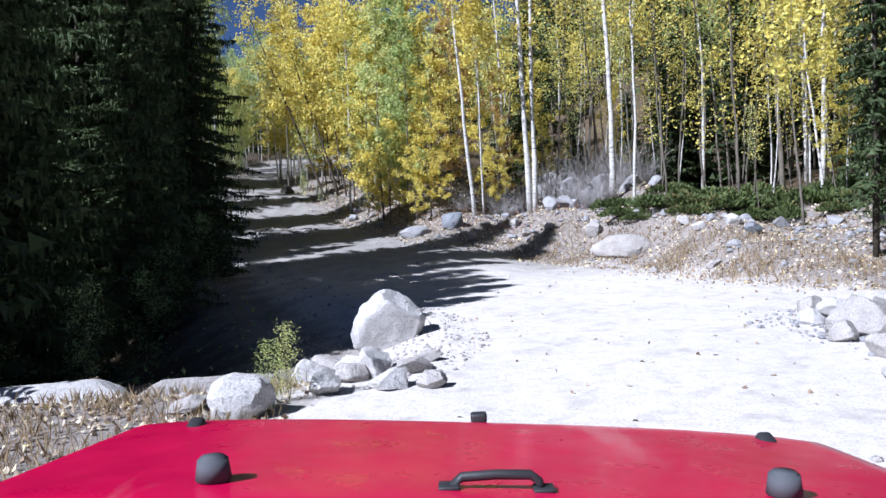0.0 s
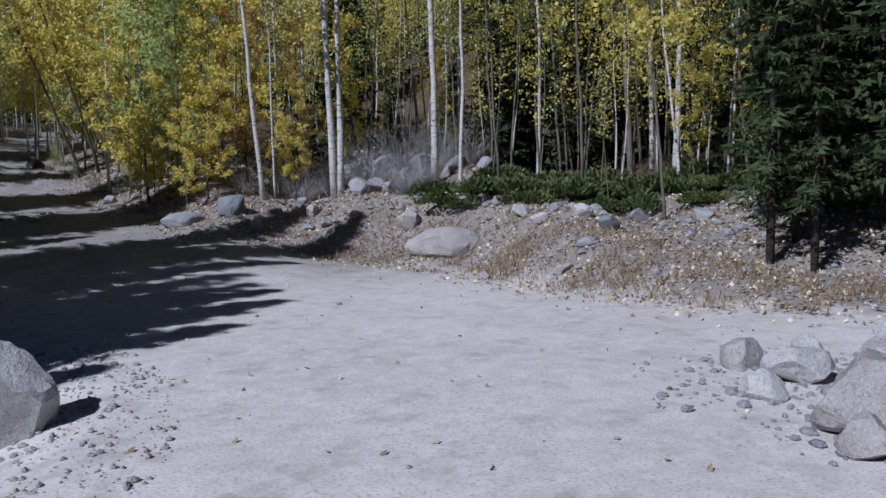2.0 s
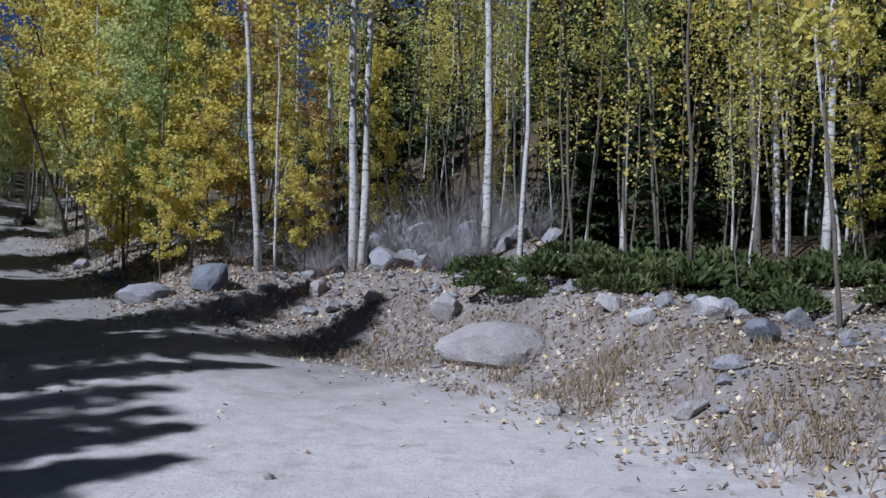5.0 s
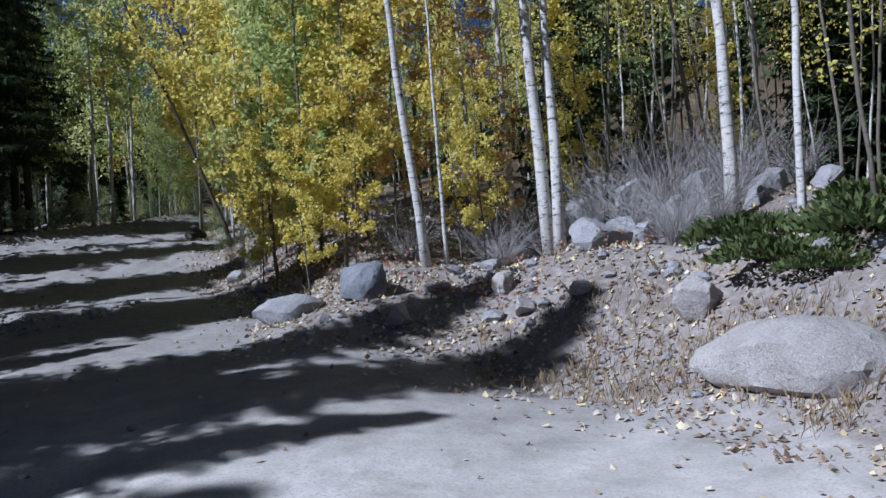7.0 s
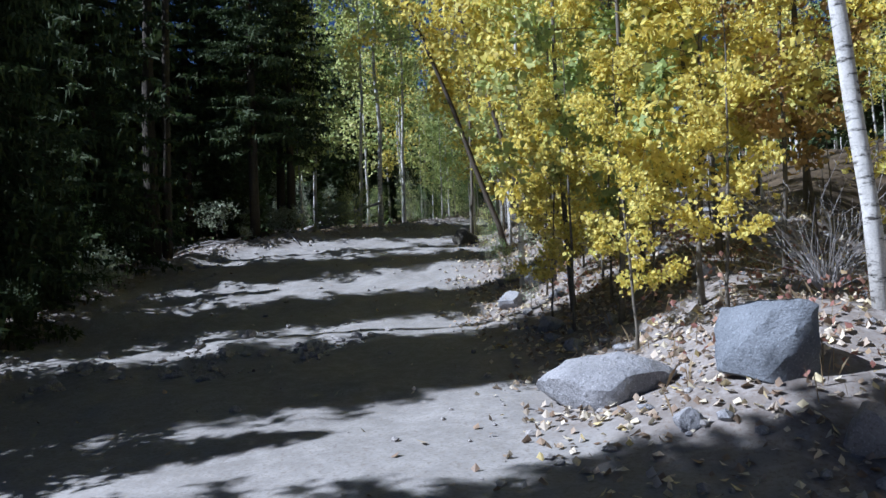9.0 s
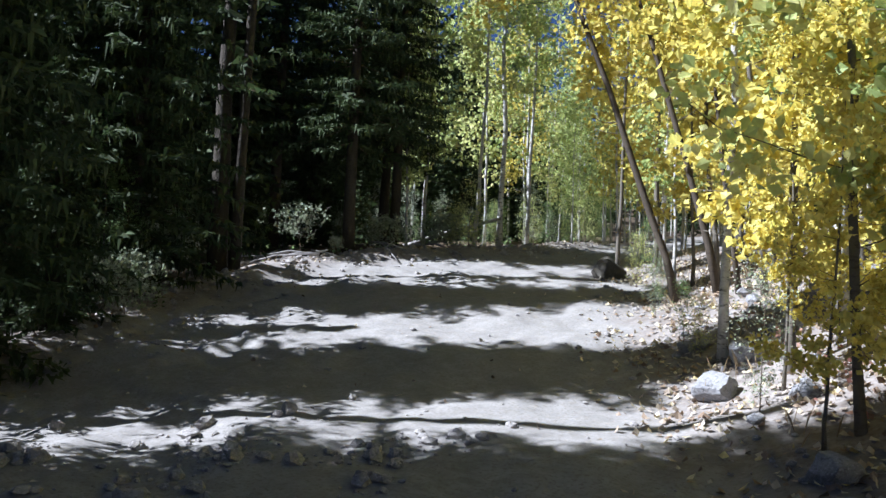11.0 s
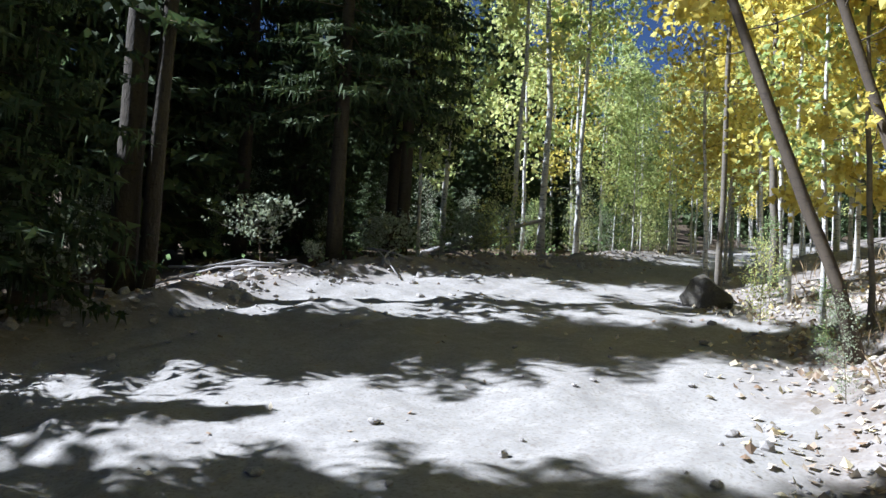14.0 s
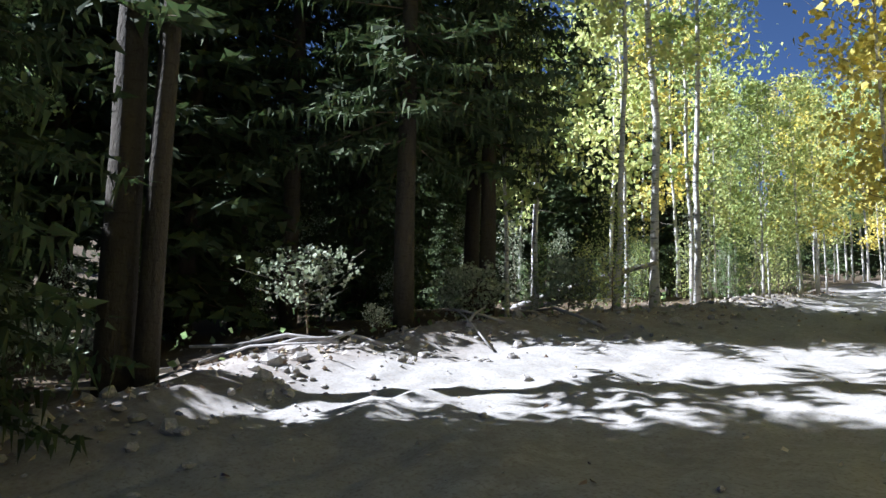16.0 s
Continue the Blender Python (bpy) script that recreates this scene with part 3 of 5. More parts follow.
# yellow thicket on the bank beside the road
for x, y, k, s in [(-0.4, 28.2, 0, 0.9), (-1.3, 28.6, 2, 1.0), (0.3, 29.2, 5, 0.78), (-2.2, 30.0, 2, 1.05), (-1.4, 30.4, 2, 1.1), (-0.5, 30.6, 0, 1.15), (0.6, 31.3, 5, 0.88), (-2.9, 31.4, 1, 1.0), (-2.1, 31.9, 2, 1.2), (-3.2, 33.2, 2, 1.05), (-2.6, 34.3, 2, 1.2), (-1.1, 32.6, 1, 1.25), (-4.0, 36.3, 1, 1.15), (-3.0, 36.8, 0, 1.2), (2.2, 29.6, 5, 0.6), (1.5, 28.9, 0, 0.62), (3.9, 30.8, 1, 0.8), (-4.9, 38.2, 3, 1.1), (-5.6, 40.3, 0, 1.2), (-0.1, 27.6, 0, 0.52), (-5.3, 36.6, 0, 0.9), (2.0, 27.9, 3, 0.42), (10.9, 22.4, 3, 0.55), (12.6, 22.0, 1, 0.7), (-3.5, 34.8, 1, 0.55), (-4.6, 37.0, 3, 0.5), (-1.9, 28.9, 3, 0.5), (-0.9, 27.5, 0, 0.45), (-2.4, 29.7, 0, 0.42), (-2.0, 30.7, 1, 0.5), (-2.9, 31.0, 3, 0.45), (-2.6, 31.9, 0, 0.5), (-1.6, 29.5, 1, 0.46), (-1.0, 28.9, 3, 0.5)]:
    plant_aspen(THICKET[k], on_land(x, y), LBL_TH, "aspen thicket", rng.uniform(0, 360), s)

placed = [(x, y) for x, y, *_ in NAMED]


def free(x, y, gap):
    if all((x - a) ** 2 + (y - b) ** 2 > gap * gap for a, b in placed):
        placed.append((x, y))
        return True
    return False


def scatter(count, x0, x1, y0, y1, gap, rule):
    out = []
    for _ in range(count * 12):
        if len(out) >= count:
            break
        x, y = rng.uniform(x0, x1), rng.uniform(y0, y1)
        _, right, left = land(np.array([x]), np.array([y]))
        if rule(x, y, float(right[0]), float(left[0])) and free(x, y, gap):
            out.append((x, y))
    return out


# hillside forest above the bank
for x, y in scatter(26, 3, 22, 20, 36, 1.9, lambda x, y, r, l: 7.5 < r < 17 and y > 33 - x and not (2 < x < 7.5 and y < 34.5)):
    k = rng.choice([0, 1, 1, 2, 2])
    plant_spruce((*MID, SPRUCE[3])[k], on_land(x, y), LBL_SP, "hillside spruces", rng.uniform(0, 360), rng.uniform(0.75, 1.1))
for x, y in scatter(80, -6, 60, 8, 80, 2.2, lambda x, y, r, l: 14 < r < 55):
    plant_far(FAR[rng.choice([0, 1])], on_land(x, y), LBL_FA, "hillside spruce wood", rng.uniform(0, 360), rng.uniform(0.85, 1.25))
for x, y in scatter(64, -2, 26, 16, 42, 1.0, lambda x, y, r, l: 4.5 < r < 16 and y > 30 - x):
    plant_aspen(POLE[rng.choice([0, 1, 2])], on_land(x, y), LBL_PO, "hillside aspens", rng.uniform(0, 360), rng.uniform(0.75, 1.15))
for x, y in scatter(14, -3, 12, 20, 38, 0.9, lambda x, y, r, l: 3.2 < r < 11):
    plant_aspen(POLE[rng.choice([0, 1, 2])], on_land(x, y), "low aspen sapling with thinning autumn leaves", "hillside saplings", rng.uniform(0, 360), rng.uniform(0.22, 0.42))
for x, y in scatter(15, 3.2, 9.0, 27.6, 35, 0.7, lambda x, y, r, l: r > 3.5):
    plant_aspen(POLE[rng.choice([0, 1, 2])], on_land(x, y), LBL_PO, "hillside aspens", rng.uniform(0, 360), rng.uniform(0.45, 0.9))
for x, y in scatter(22, 7.5, 14.0, 21.5, 30, 0.8, lambda x, y, r, l: r > 5.2):
    plant_aspen(POLE[rng.choice([0, 0, 1, 2])], on_land(x, y), LBL_PO, "hillside aspens", rng.uniform(0, 360), rng.uniform(0.5, 1.0))
for x, y in scatter(3, 3.0, 9.0, 31, 37, 0.9, lambda x, y, r, l: r > 6):
    plant_aspen(THICKET[rng.choice([0, 1, 2])], on_land(x, y), LBL_TH, "hillside thicket", rng.uniform(0, 360), rng.uniform(0.4, 0.7))
for x, y in scatter(12, 12, 24, 26, 42, 1.8, lambda x, y, r, l: r > 8):
    plant_far(FAR[rng.choice([0, 1])], on_land(x, y), LBL_FA, "hillside spruce wood", rng.uniform(0, 360), rng.uniform(0.7, 1.0))
for k, (x, y, s) in enumerate([(8.1, 24.9, 0.8), (9.4, 25.6, 0.95), (10.3, 23.6, 0.7), (11.4, 25.0, 0.9), (12.4, 23.2, 0.8), (13.3, 25.6, 1.0), (9.9, 27.2, 0.9), (11.9, 27.4, 1.0), (7.2, 26.2, 0.75), (14.4, 23.8, 0.9), (10.8, 21.9, 0.65), (8.9, 22.9, 0.6)]):
    plant_aspen(SPARSE[k % 2], on_land(x, y), "thin young aspen with scattered golden leaves", "hillside aspens", k * 83, s)
# spruces that close the clearing on its east side
for x, y, k, s in [(11.2, 13.0, 0, 0.85), (10.9, 15.4, 1, 0.9), (12.3, 17.0, 1, 1.0), (11.2, 13.0, 0, 1.1), (13.5, 14.5, 2, 0.9), (14.2, 18.8, 0, 1.1), (13.2, 10.4, 1, 1.0), (10.4, 17.9, 3, 0.9), (16, 12, 2, 1)]:
    plant_spruce(SPRUCE[k], on_land(x, y), LBL_SP, "clearing spruces", rng.uniform(0, 360), s)
    placed.append((x, y))
SLIM = spruce_meshes(345, 11.0, 0.12, 0.8, 34, 7, 14, girth=0.055, sparse=0.6, wide=0.045, short=0.28)
for x, y, s in [(8.65, 15.95, 1.0), (9.0, 15.4, 0.85), (9.55, 16.6, 1.05), (9.75, 14.5, 0.95)]:
    plant_spruce(SLIM, on_land(x, y), "slim dark spruce beside the clearing", "clearing spruces", rng.uniform(0, 360), s)
# dark spruce wood west of the road: tall clumps with sunny gaps between; across and along follow the sun's bearing
def bearing(across, along):
    return 0.8 * along - 0.6 * across, 0.6 * along + 0.8 * across


KINDS_H = (9.5, 12.0, 14.0, 5.0, 14.0)
# the four with along under -4 stand unseen, added for the shade they cast
for across, along, k, h in [(9.9, -1.0, 0, 5.6), (10.7, -0.4, 0, 7.4), (11.6, 0.3, 0, 8.6), (12.7, 1.2, 0, 10.0), (13.7, 1.8, 0, 10.8), (14.4, -5.0, 2, 17.0), (15.3, -4.6, 2, 17.4), (16.4, 4.7, 1, 9.4), (17.9, 4.2, 1, 14.0), (11.1, -1.2, 0, 7.2), (12.2, -0.3, 0, 8.6), (13.2, 0.4, 0, 9.4), (18.8, 4.4, 1, 9.8), (19.6, 3.6, 1, 11.5), (11.2, -4.5, 1, 10.2), (12.2, -6.4, 1, 12.0), (19.75, 7.1, 1, 10.6), (22.0, 7.4, 3, 5.0), (23.8, 7.5, 1, 11.5), (24.6, 5.2, 1, 12.5), (25.2, 7.6, 1, 11.5), (23.4, 2.0, 2, 14), (25.0, 1.2, 2, 14), (28.4, 8.2, 1, 12), (28.8, 4.0, 1, 13), (28.4, 0.8, 2, 14.5), (32.8, 8.8, 1, 12), (33.1, 6.2, 1, 12.0), (32.7, 2.2, 2, 14.0), (38.6, 8.8, 0, 8.5), (38.8, 4.6, 2, 12), (30.6, 8.6, 3, 3.6), (39.6, 10.0, 4, 14), (40.8, 8.8, 4, 14.5), (41.9, 10.6, 1, 11), (38.3, 11.9, 4, 14), (40.4, 12.9, 4, 13.5), (41.8, 12.6, 4, 14), (34.9, 6.3, 3, 4.8), (39.2, 6.5, 2, 14), (41.2, 5.5, 2, 14.5), (39.8, 3.0, 2, 14.5)]:
    x, y = bearing(across, along)
    if k < 2 and along > np.interp(across, (10, 19, 24, 33, 36, 45), (0, 3.5, 6, 7, 9, 10)):
        plant_spruce(NEAR[k], on_land(x, y), LBL_SP, "roadside spruce wood", rng.uniform(0, 360), h / KINDS_H[k])
    else:
        plant_spruce((*MID, *SPRUCE[2:], BARE)[k], on_land(x, y), LBL_SP, "roadside spruce wood", rng.uniform(0, 360), h / KINDS_H[k])
    placed.append((x, y))
SUNNY = ((20.9, 22.7), (26.2, 27.6), (29.5, 31.6), (34.5, 37.0), (42.6, 60.0))
for x, y in scatter(105, -34, -8, 14, 62, 1.5, lambda x, y, r, l: l > 2.0 and y > 40 + 1.4 * (x + 8) - 12):
    along, across = 0.8 * x + 0.6 * y, 0.8 * y - 0.6 * x
    edge_at = float(np.interp(across, (10, 19, 24, 28, 33, 36, 45), (6, 7.8, 8.3, 9, 10, 11, 14)))
    low = any(a - 1.0 < across < b + 1.0 for a, b in SUNNY)
    most = min(13.5, (edge_at - along + 1.0) * 0.85) if low else 13.5
    if most < 2.0:
        continue
    h = most * rng.uniform(0.8, 1.0)
    if h < 6:
        plant_spruce(SPRUCE[3], on_land(x, y), LBL_SP, "roadside spruce wood", rng.uniform(0, 360), h / 5.0)
    elif edge_at - along < 8:
        plant_spruce(MID[0], on_land(x, y), LBL_SP, "roadside spruce wood", rng.uniform(0, 360), h / 9.5)
    else:
        plant_far(FAR[0], on_land(x, y), LBL_FA, "western spruce wood", rng.uniform(0, 360), h / 11.0)
for x, y, k, s in [(-14.2, 41.8, 2, 0.78), (-15.0, 42.9, 1, 0.8), (-13.9, 40.6, 2, 0.6)]:
    plant_aspen(TALL[k], on_land(x, y), LBL_TA, "aspen wood", rng.uniform(0, 360), s)
for x, y, s in [(-12.9, 32.3, 0.5), (-12.2, 30.8, 0.4)]:
    plant_aspen(THICKET[4], on_land(x, y), "leafy green young aspen under the spruces", "aspen thicket", rng.uniform(0, 360), s)
massed(scatter(34, -60, -18, -2, 75, 2.6, lambda x, y, r, l: 0.8 * x + 0.6 * y < -16), 0.7, 0.95, "dark spruce wood west of the road")
for x, y in scatter(46, -22, -9, 22, 48, 0.7, lambda x, y, r, l: 0.7 < l < 5 and not (32 < y < 38 and l < 2.6)):
    plant_shrub(rng.choice([2, 3, 3]), x, y, "green leafy shrub in the spruce wood", "roadside shrubs", rng.uniform(0, 360), rng.uniform(0.22, 0.5))
# leafy bushes under the aspens ahead
for x, y in scatter(30, -19, -11, 41, 62, 0.7, lambda x, y, r, l: 0.4 < l < 4.5):
    plant_shrub(rng.choice([1, 2, 2]), x, y, "green leafy bush under the roadside aspens", "aspen wood bushes", rng.uniform(0, 360), rng.uniform(0.25, 0.6))
for x, y in scatter(9, -24, -15, 44, 62, 1.2, lambda x, y, r, l: 3.5 < l < 9):
    plant_spruce(MID[rng.choice([0, 1])], on_land(x, y), LBL_SP, "spruces behind the aspens", rng.uniform(0, 360), rng.uniform(0.6, 0.9))
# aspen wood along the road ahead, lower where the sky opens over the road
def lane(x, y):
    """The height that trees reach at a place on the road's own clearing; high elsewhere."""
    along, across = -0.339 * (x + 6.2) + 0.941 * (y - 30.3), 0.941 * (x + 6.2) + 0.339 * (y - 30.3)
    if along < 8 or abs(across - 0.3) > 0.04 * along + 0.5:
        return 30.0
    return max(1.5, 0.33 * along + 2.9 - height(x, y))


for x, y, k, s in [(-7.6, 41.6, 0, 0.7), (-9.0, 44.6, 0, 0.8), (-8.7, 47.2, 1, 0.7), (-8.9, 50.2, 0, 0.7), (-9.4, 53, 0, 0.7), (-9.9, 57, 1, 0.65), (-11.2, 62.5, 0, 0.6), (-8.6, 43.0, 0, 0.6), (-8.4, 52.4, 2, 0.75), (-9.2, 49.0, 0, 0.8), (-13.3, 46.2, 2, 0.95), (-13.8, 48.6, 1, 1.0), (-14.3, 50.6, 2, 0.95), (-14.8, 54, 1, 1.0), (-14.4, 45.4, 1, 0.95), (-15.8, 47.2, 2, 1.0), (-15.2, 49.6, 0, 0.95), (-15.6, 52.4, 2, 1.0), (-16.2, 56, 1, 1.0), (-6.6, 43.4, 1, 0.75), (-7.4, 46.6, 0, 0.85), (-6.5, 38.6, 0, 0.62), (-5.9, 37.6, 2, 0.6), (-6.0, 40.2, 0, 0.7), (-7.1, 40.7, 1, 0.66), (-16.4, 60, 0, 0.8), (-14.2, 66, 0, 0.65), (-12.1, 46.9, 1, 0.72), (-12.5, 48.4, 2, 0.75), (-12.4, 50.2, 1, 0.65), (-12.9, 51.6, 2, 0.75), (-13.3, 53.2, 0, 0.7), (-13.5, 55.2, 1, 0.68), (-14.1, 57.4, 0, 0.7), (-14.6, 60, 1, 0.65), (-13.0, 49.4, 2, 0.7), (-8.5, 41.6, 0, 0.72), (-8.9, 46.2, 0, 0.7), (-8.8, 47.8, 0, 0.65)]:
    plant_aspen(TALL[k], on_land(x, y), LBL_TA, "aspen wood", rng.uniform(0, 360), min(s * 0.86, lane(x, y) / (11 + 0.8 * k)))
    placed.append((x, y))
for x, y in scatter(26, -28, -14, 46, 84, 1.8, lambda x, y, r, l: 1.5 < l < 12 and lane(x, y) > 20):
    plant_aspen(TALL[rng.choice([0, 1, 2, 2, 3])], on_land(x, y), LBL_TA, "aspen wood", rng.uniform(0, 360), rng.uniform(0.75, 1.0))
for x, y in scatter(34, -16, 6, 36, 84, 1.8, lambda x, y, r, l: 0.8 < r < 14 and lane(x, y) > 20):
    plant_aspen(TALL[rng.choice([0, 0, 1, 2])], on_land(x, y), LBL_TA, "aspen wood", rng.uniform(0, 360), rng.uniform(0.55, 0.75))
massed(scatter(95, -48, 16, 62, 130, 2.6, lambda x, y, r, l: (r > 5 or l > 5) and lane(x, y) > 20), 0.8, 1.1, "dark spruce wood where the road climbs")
# wood behind the start
massed(scatter(26, -25, 25, -32, -9, 3.2, lambda x, y, r, l: True), 0.8, 1.0, "dark spruce wood behind the clearing")


# ---- rocks ----
def rock(name, at, size, seed, material, label, category="rock", turn=0.0, cut=0.35, tilt=0.0, group=""):
    """A boulder with broken faces and a weathered skin."""
    r = np.random.RandomState(seed)
    bm = bmesh.new()
    bmesh.ops.create_icosphere(bm, subdivisions=4, radius=1.0)
    planes = []
    for _ in range(13):
        d = Vector(r.normal(size=3)).normalized()
        planes.append((d, r.uniform(1 - cut * 1.3, 1.0 - cut * 0.35)))
    for v in bm.verts:
        p = v.co.copy()
        for d, q in planes:
            over = p.dot(d) - q
            if over > 0:
                p -= d * over * 0.985
        k = 1 + 0.08 * noise.noise(p * 1.6 + Vector((seed, 0, 0))) + 0.06 * noise.noise(p * 4 + Vector((0, seed, 0))) + 0.035 * noise.noise(p * 11 + Vector((0, 0, seed)))
        v.co = Vector((p.x * size[0], p.y * size[1], p.z * size[2])) * k * 0.5
    m = bpy.data.meshes.new(name)
    bm.to_mesh(m)
    bm.free()
    m.polygons.foreach_set("use_smooth", np.ones(len(m.polygons), bool))
    m.set_sharp_from_angle(angle=radians(24))
    m.materials.append(material)
    ob = new(name, m)
    ob.matrix_basis = pose(at[0], at[1], at[2], tilt, tilt * 0.6, turn)
    return tagged(ob, label, category, group)


def rest(x, y, up, size):
    """A centre from which a rock of that height is sunk a little into the ground."""
    return (x, y, height(x, y) + up * size[2])


BLDR = "boulder"
rock(BLDR, (-0.81, 11.4, -0.03), (1.04, 0.96, 1.2), 5, M_GRANITE, "large pale granite boulder at the road edge", BLDR, 20, 0.36, 18)
rock(BLDR, rest(4.95, 22.2, -0.06, (2.0, 1.1, 1.0)), (1.98, 1.25, 0.92), 33, M_ROCK_DUSTY, "broad pale granite boulder sunk in the grassy bank", BLDR, -42, 0.3)
rock(BLDR, rest(0.32, 26.1, 0.10, (1, 1, 0.85)), (1.1, 0.95, 1.05), 31, M_ROCK_DARK, "angular blue-grey boulder on the stony bank", BLDR, 35, 0.5, 16)
rock(BLDR, rest(-0.92, 26.5, 0.14, (1, 1, 0.6)), (1.15, 0.8, 0.62), 11, M_GRANITE_GREY, "low grey boulder at the foot of the bank", BLDR, 10, 0.2)
rock(BLDR, rest(3.70, 26.3, 0.22, (1, 1, 0.7)), (0.95, 0.8, 0.7), 13, M_GRANITE_GREY, "grey boulder beside twin aspen trunks", BLDR, -15, 0.35)
rock(BLDR, rest(-7.5, 38.55, 0.10, (1, 1, 0.7)), (0.68, 0.8, 0.62), 15, M_ROCK_SHADED, "boulder at the edge of the road, coloured dark as in shade", BLDR, 40, 0.3)
rock(BLDR, rest(-1.75, 6.75, 0.30, (1, 1, 0.5)), (0.58, 0.5, 0.45), 17, M_GRANITE, "rounded pale boulder beside the stone edging", BLDR, 0, 0.15)

BANK_ROCKS = [
    # x, y, width, depth, height, kind
    (6.49, 21.4, 0.50, 0.42, 0.36, 0), (6.57, 20.4, 0.46, 0.40, 0.30, 0), (6.90, 20.5, 0.30, 0.26, 0.24, 1), (7.19, 19.9, 0.46, 0.40, 0.40, 0), (8.50, 20.1, 0.48, 0.42, 0.44, 1), (7.36, 18.9, 0.50, 0.45, 0.34, 2),
    (6.23, 22.4, 0.36, 0.3, 0.28, 1), (6.69, 18.4, 0.44, 0.3, 0.2, 1), (4.52, 23.6, 0.62, 0.5, 0.5, 3), (1.55, 26.9, 0.45, 0.34, 0.2, 1), (2.12, 26.9, 0.42, 0.34, 0.26, 1), (1.29, 26.2, 0.52, 0.36, 0.2, 3), (2.34, 25.9, 0.36, 0.4, 0.4, 3),
    (0.9, 25.4, 0.5, 0.4, 0.34, 3), (5.04, 19.2, 0.34, 0.3, 0.18, 3), (6.12, 18.1, 0.36, 0.3, 0.24, 3), (-0.18, 25.5, 0.22, 0.2, 0.16, 1), (-3.49, 31.2, 0.5, 0.4, 0.34, 1), (-3.45, 32.1, 0.46, 0.4, 0.36, 1), (-3.1, 32.6, 0.34, 0.3, 0.28, 1), (-2.7, 32.9, 0.6, 0.5, 0.62, 1),
    (2.6, 25.2, 0.4, 0.34, 0.28, 3), (3.3, 25.0, 0.36, 0.3, 0.24, 3), (5.6, 23.1, 0.34, 0.3, 0.3, 1), (7.8, 20.6, 0.34, 0.3, 0.26, 1), (9.4, 19.2, 0.5, 0.4, 0.36, 1), (10.0, 18.0, 0.6, 0.5, 0.4, 2), (-2.3, 29.2, 0.36, 0.3, 0.24, 1), (-4.2, 32.7, 0.3, 0.25, 0.2, 1),
    (7.4, 27.8, 0.7, 0.6, 0.5, 1), (9.5, 28.4, 0.5, 0.4, 0.45, 0), (16.4, 30.8, 2.2, 1.6, 1.6, 1), (4.6, 28.6, 1.2, 0.9, 1.0, 1), (3.9, 30.2, 1.5, 1.0, 1.3, 1), (5.2, 32.0, 1.6, 1.2, 1.3, 1), (2.6, 28.9, 0.8, 0.7, 0.5, 1), (4.4, 26.7, 0.7, 0.6, 0.6, 1), (4.15, 27.3, 0.6, 0.5, 0.5, 1), (5.0, 27.4, 0.8, 0.7, 0.7, 1), (4.8, 28.0, 0.5, 0.5, 0.4, 1), (5.6, 28.4, 1.1, 0.8, 0.9, 1), (6.3, 27.7, 0.6, 0.5, 0.5, 1), (5.9, 29.3, 0.9, 0.8, 0.7, 1), (4.5, 29.6, 0.7, 0.6, 0.6, 1), (6.8, 28.6, 0.8, 0.7, 0.6, 1), (5.3, 30.6, 1.2, 0.9, 1.0, 1), (3.3, 29.4, 0.6, 0.5, 0.4, 1), (4.3, 34.0, 2.0, 1.4, 1.6, 1),
]
KIND = [(M_GRANITE, "rounded pale granite rock half buried in the bank"), (M_GRANITE_GREY, "grey granite rock on the leaf-strewn slope"), (M_ROCK_DARK, "blue-grey stone set in the bank"), (M_ROCK_DUSTY, "dust-covered pale rock in the loose bank")]
for k, (x, y, a, b, c, kind) in enumerate(BANK_ROCKS):
    rock("rock", rest(x, y, 0.22, (a, b, c)), (a * 1.1, b * 1.1, c * 1.1), 40 + k, KIND[kind][0], KIND[kind][1], "rock", (k * 47) % 180, 0.4, (k * 13) % 25, "bank rocks")

# pile of broken granite on the east side of the clearing
for k, (x, y, a, c) in enumerate([(5.05, 9.55, 0.85, 0.5), (5.9, 10.2, 0.8, 0.55), (5.35, 10.75, 0.6, 0.36), (6.6, 11.1, 0.55, 0.4), (4.6, 9.1, 0.4, 0.25), (4.75, 10.35, 0.34, 0.2), (6.5, 9.8, 0.7, 0.5), (5.7, 9.0, 0.75, 0.5), (4.5, 8.0, 0.5, 0.3), (5.0, 7.3, 0.5, 0.3), (3.9, 6.6, 0.55, 0.3), (7.2, 10.6, 0.6, 0.45), (5.25, 11.4, 0.42, 0.28), (6.1, 11.7, 0.36, 0.24), (7.3, 12.0, 0.4, 0.3)]):
    rock("rock", rest(x, y, 0.30, (a, a, c)), (a * 1.08, a * 0.95, c * 1.4), 90 + k, M_GRANITE if k % 4 else M_ROCK_DUSTY, "broken pale granite block in a roadside pile", "rock", k * 61, 0.38, (k * 17) % 30, "granite pile")

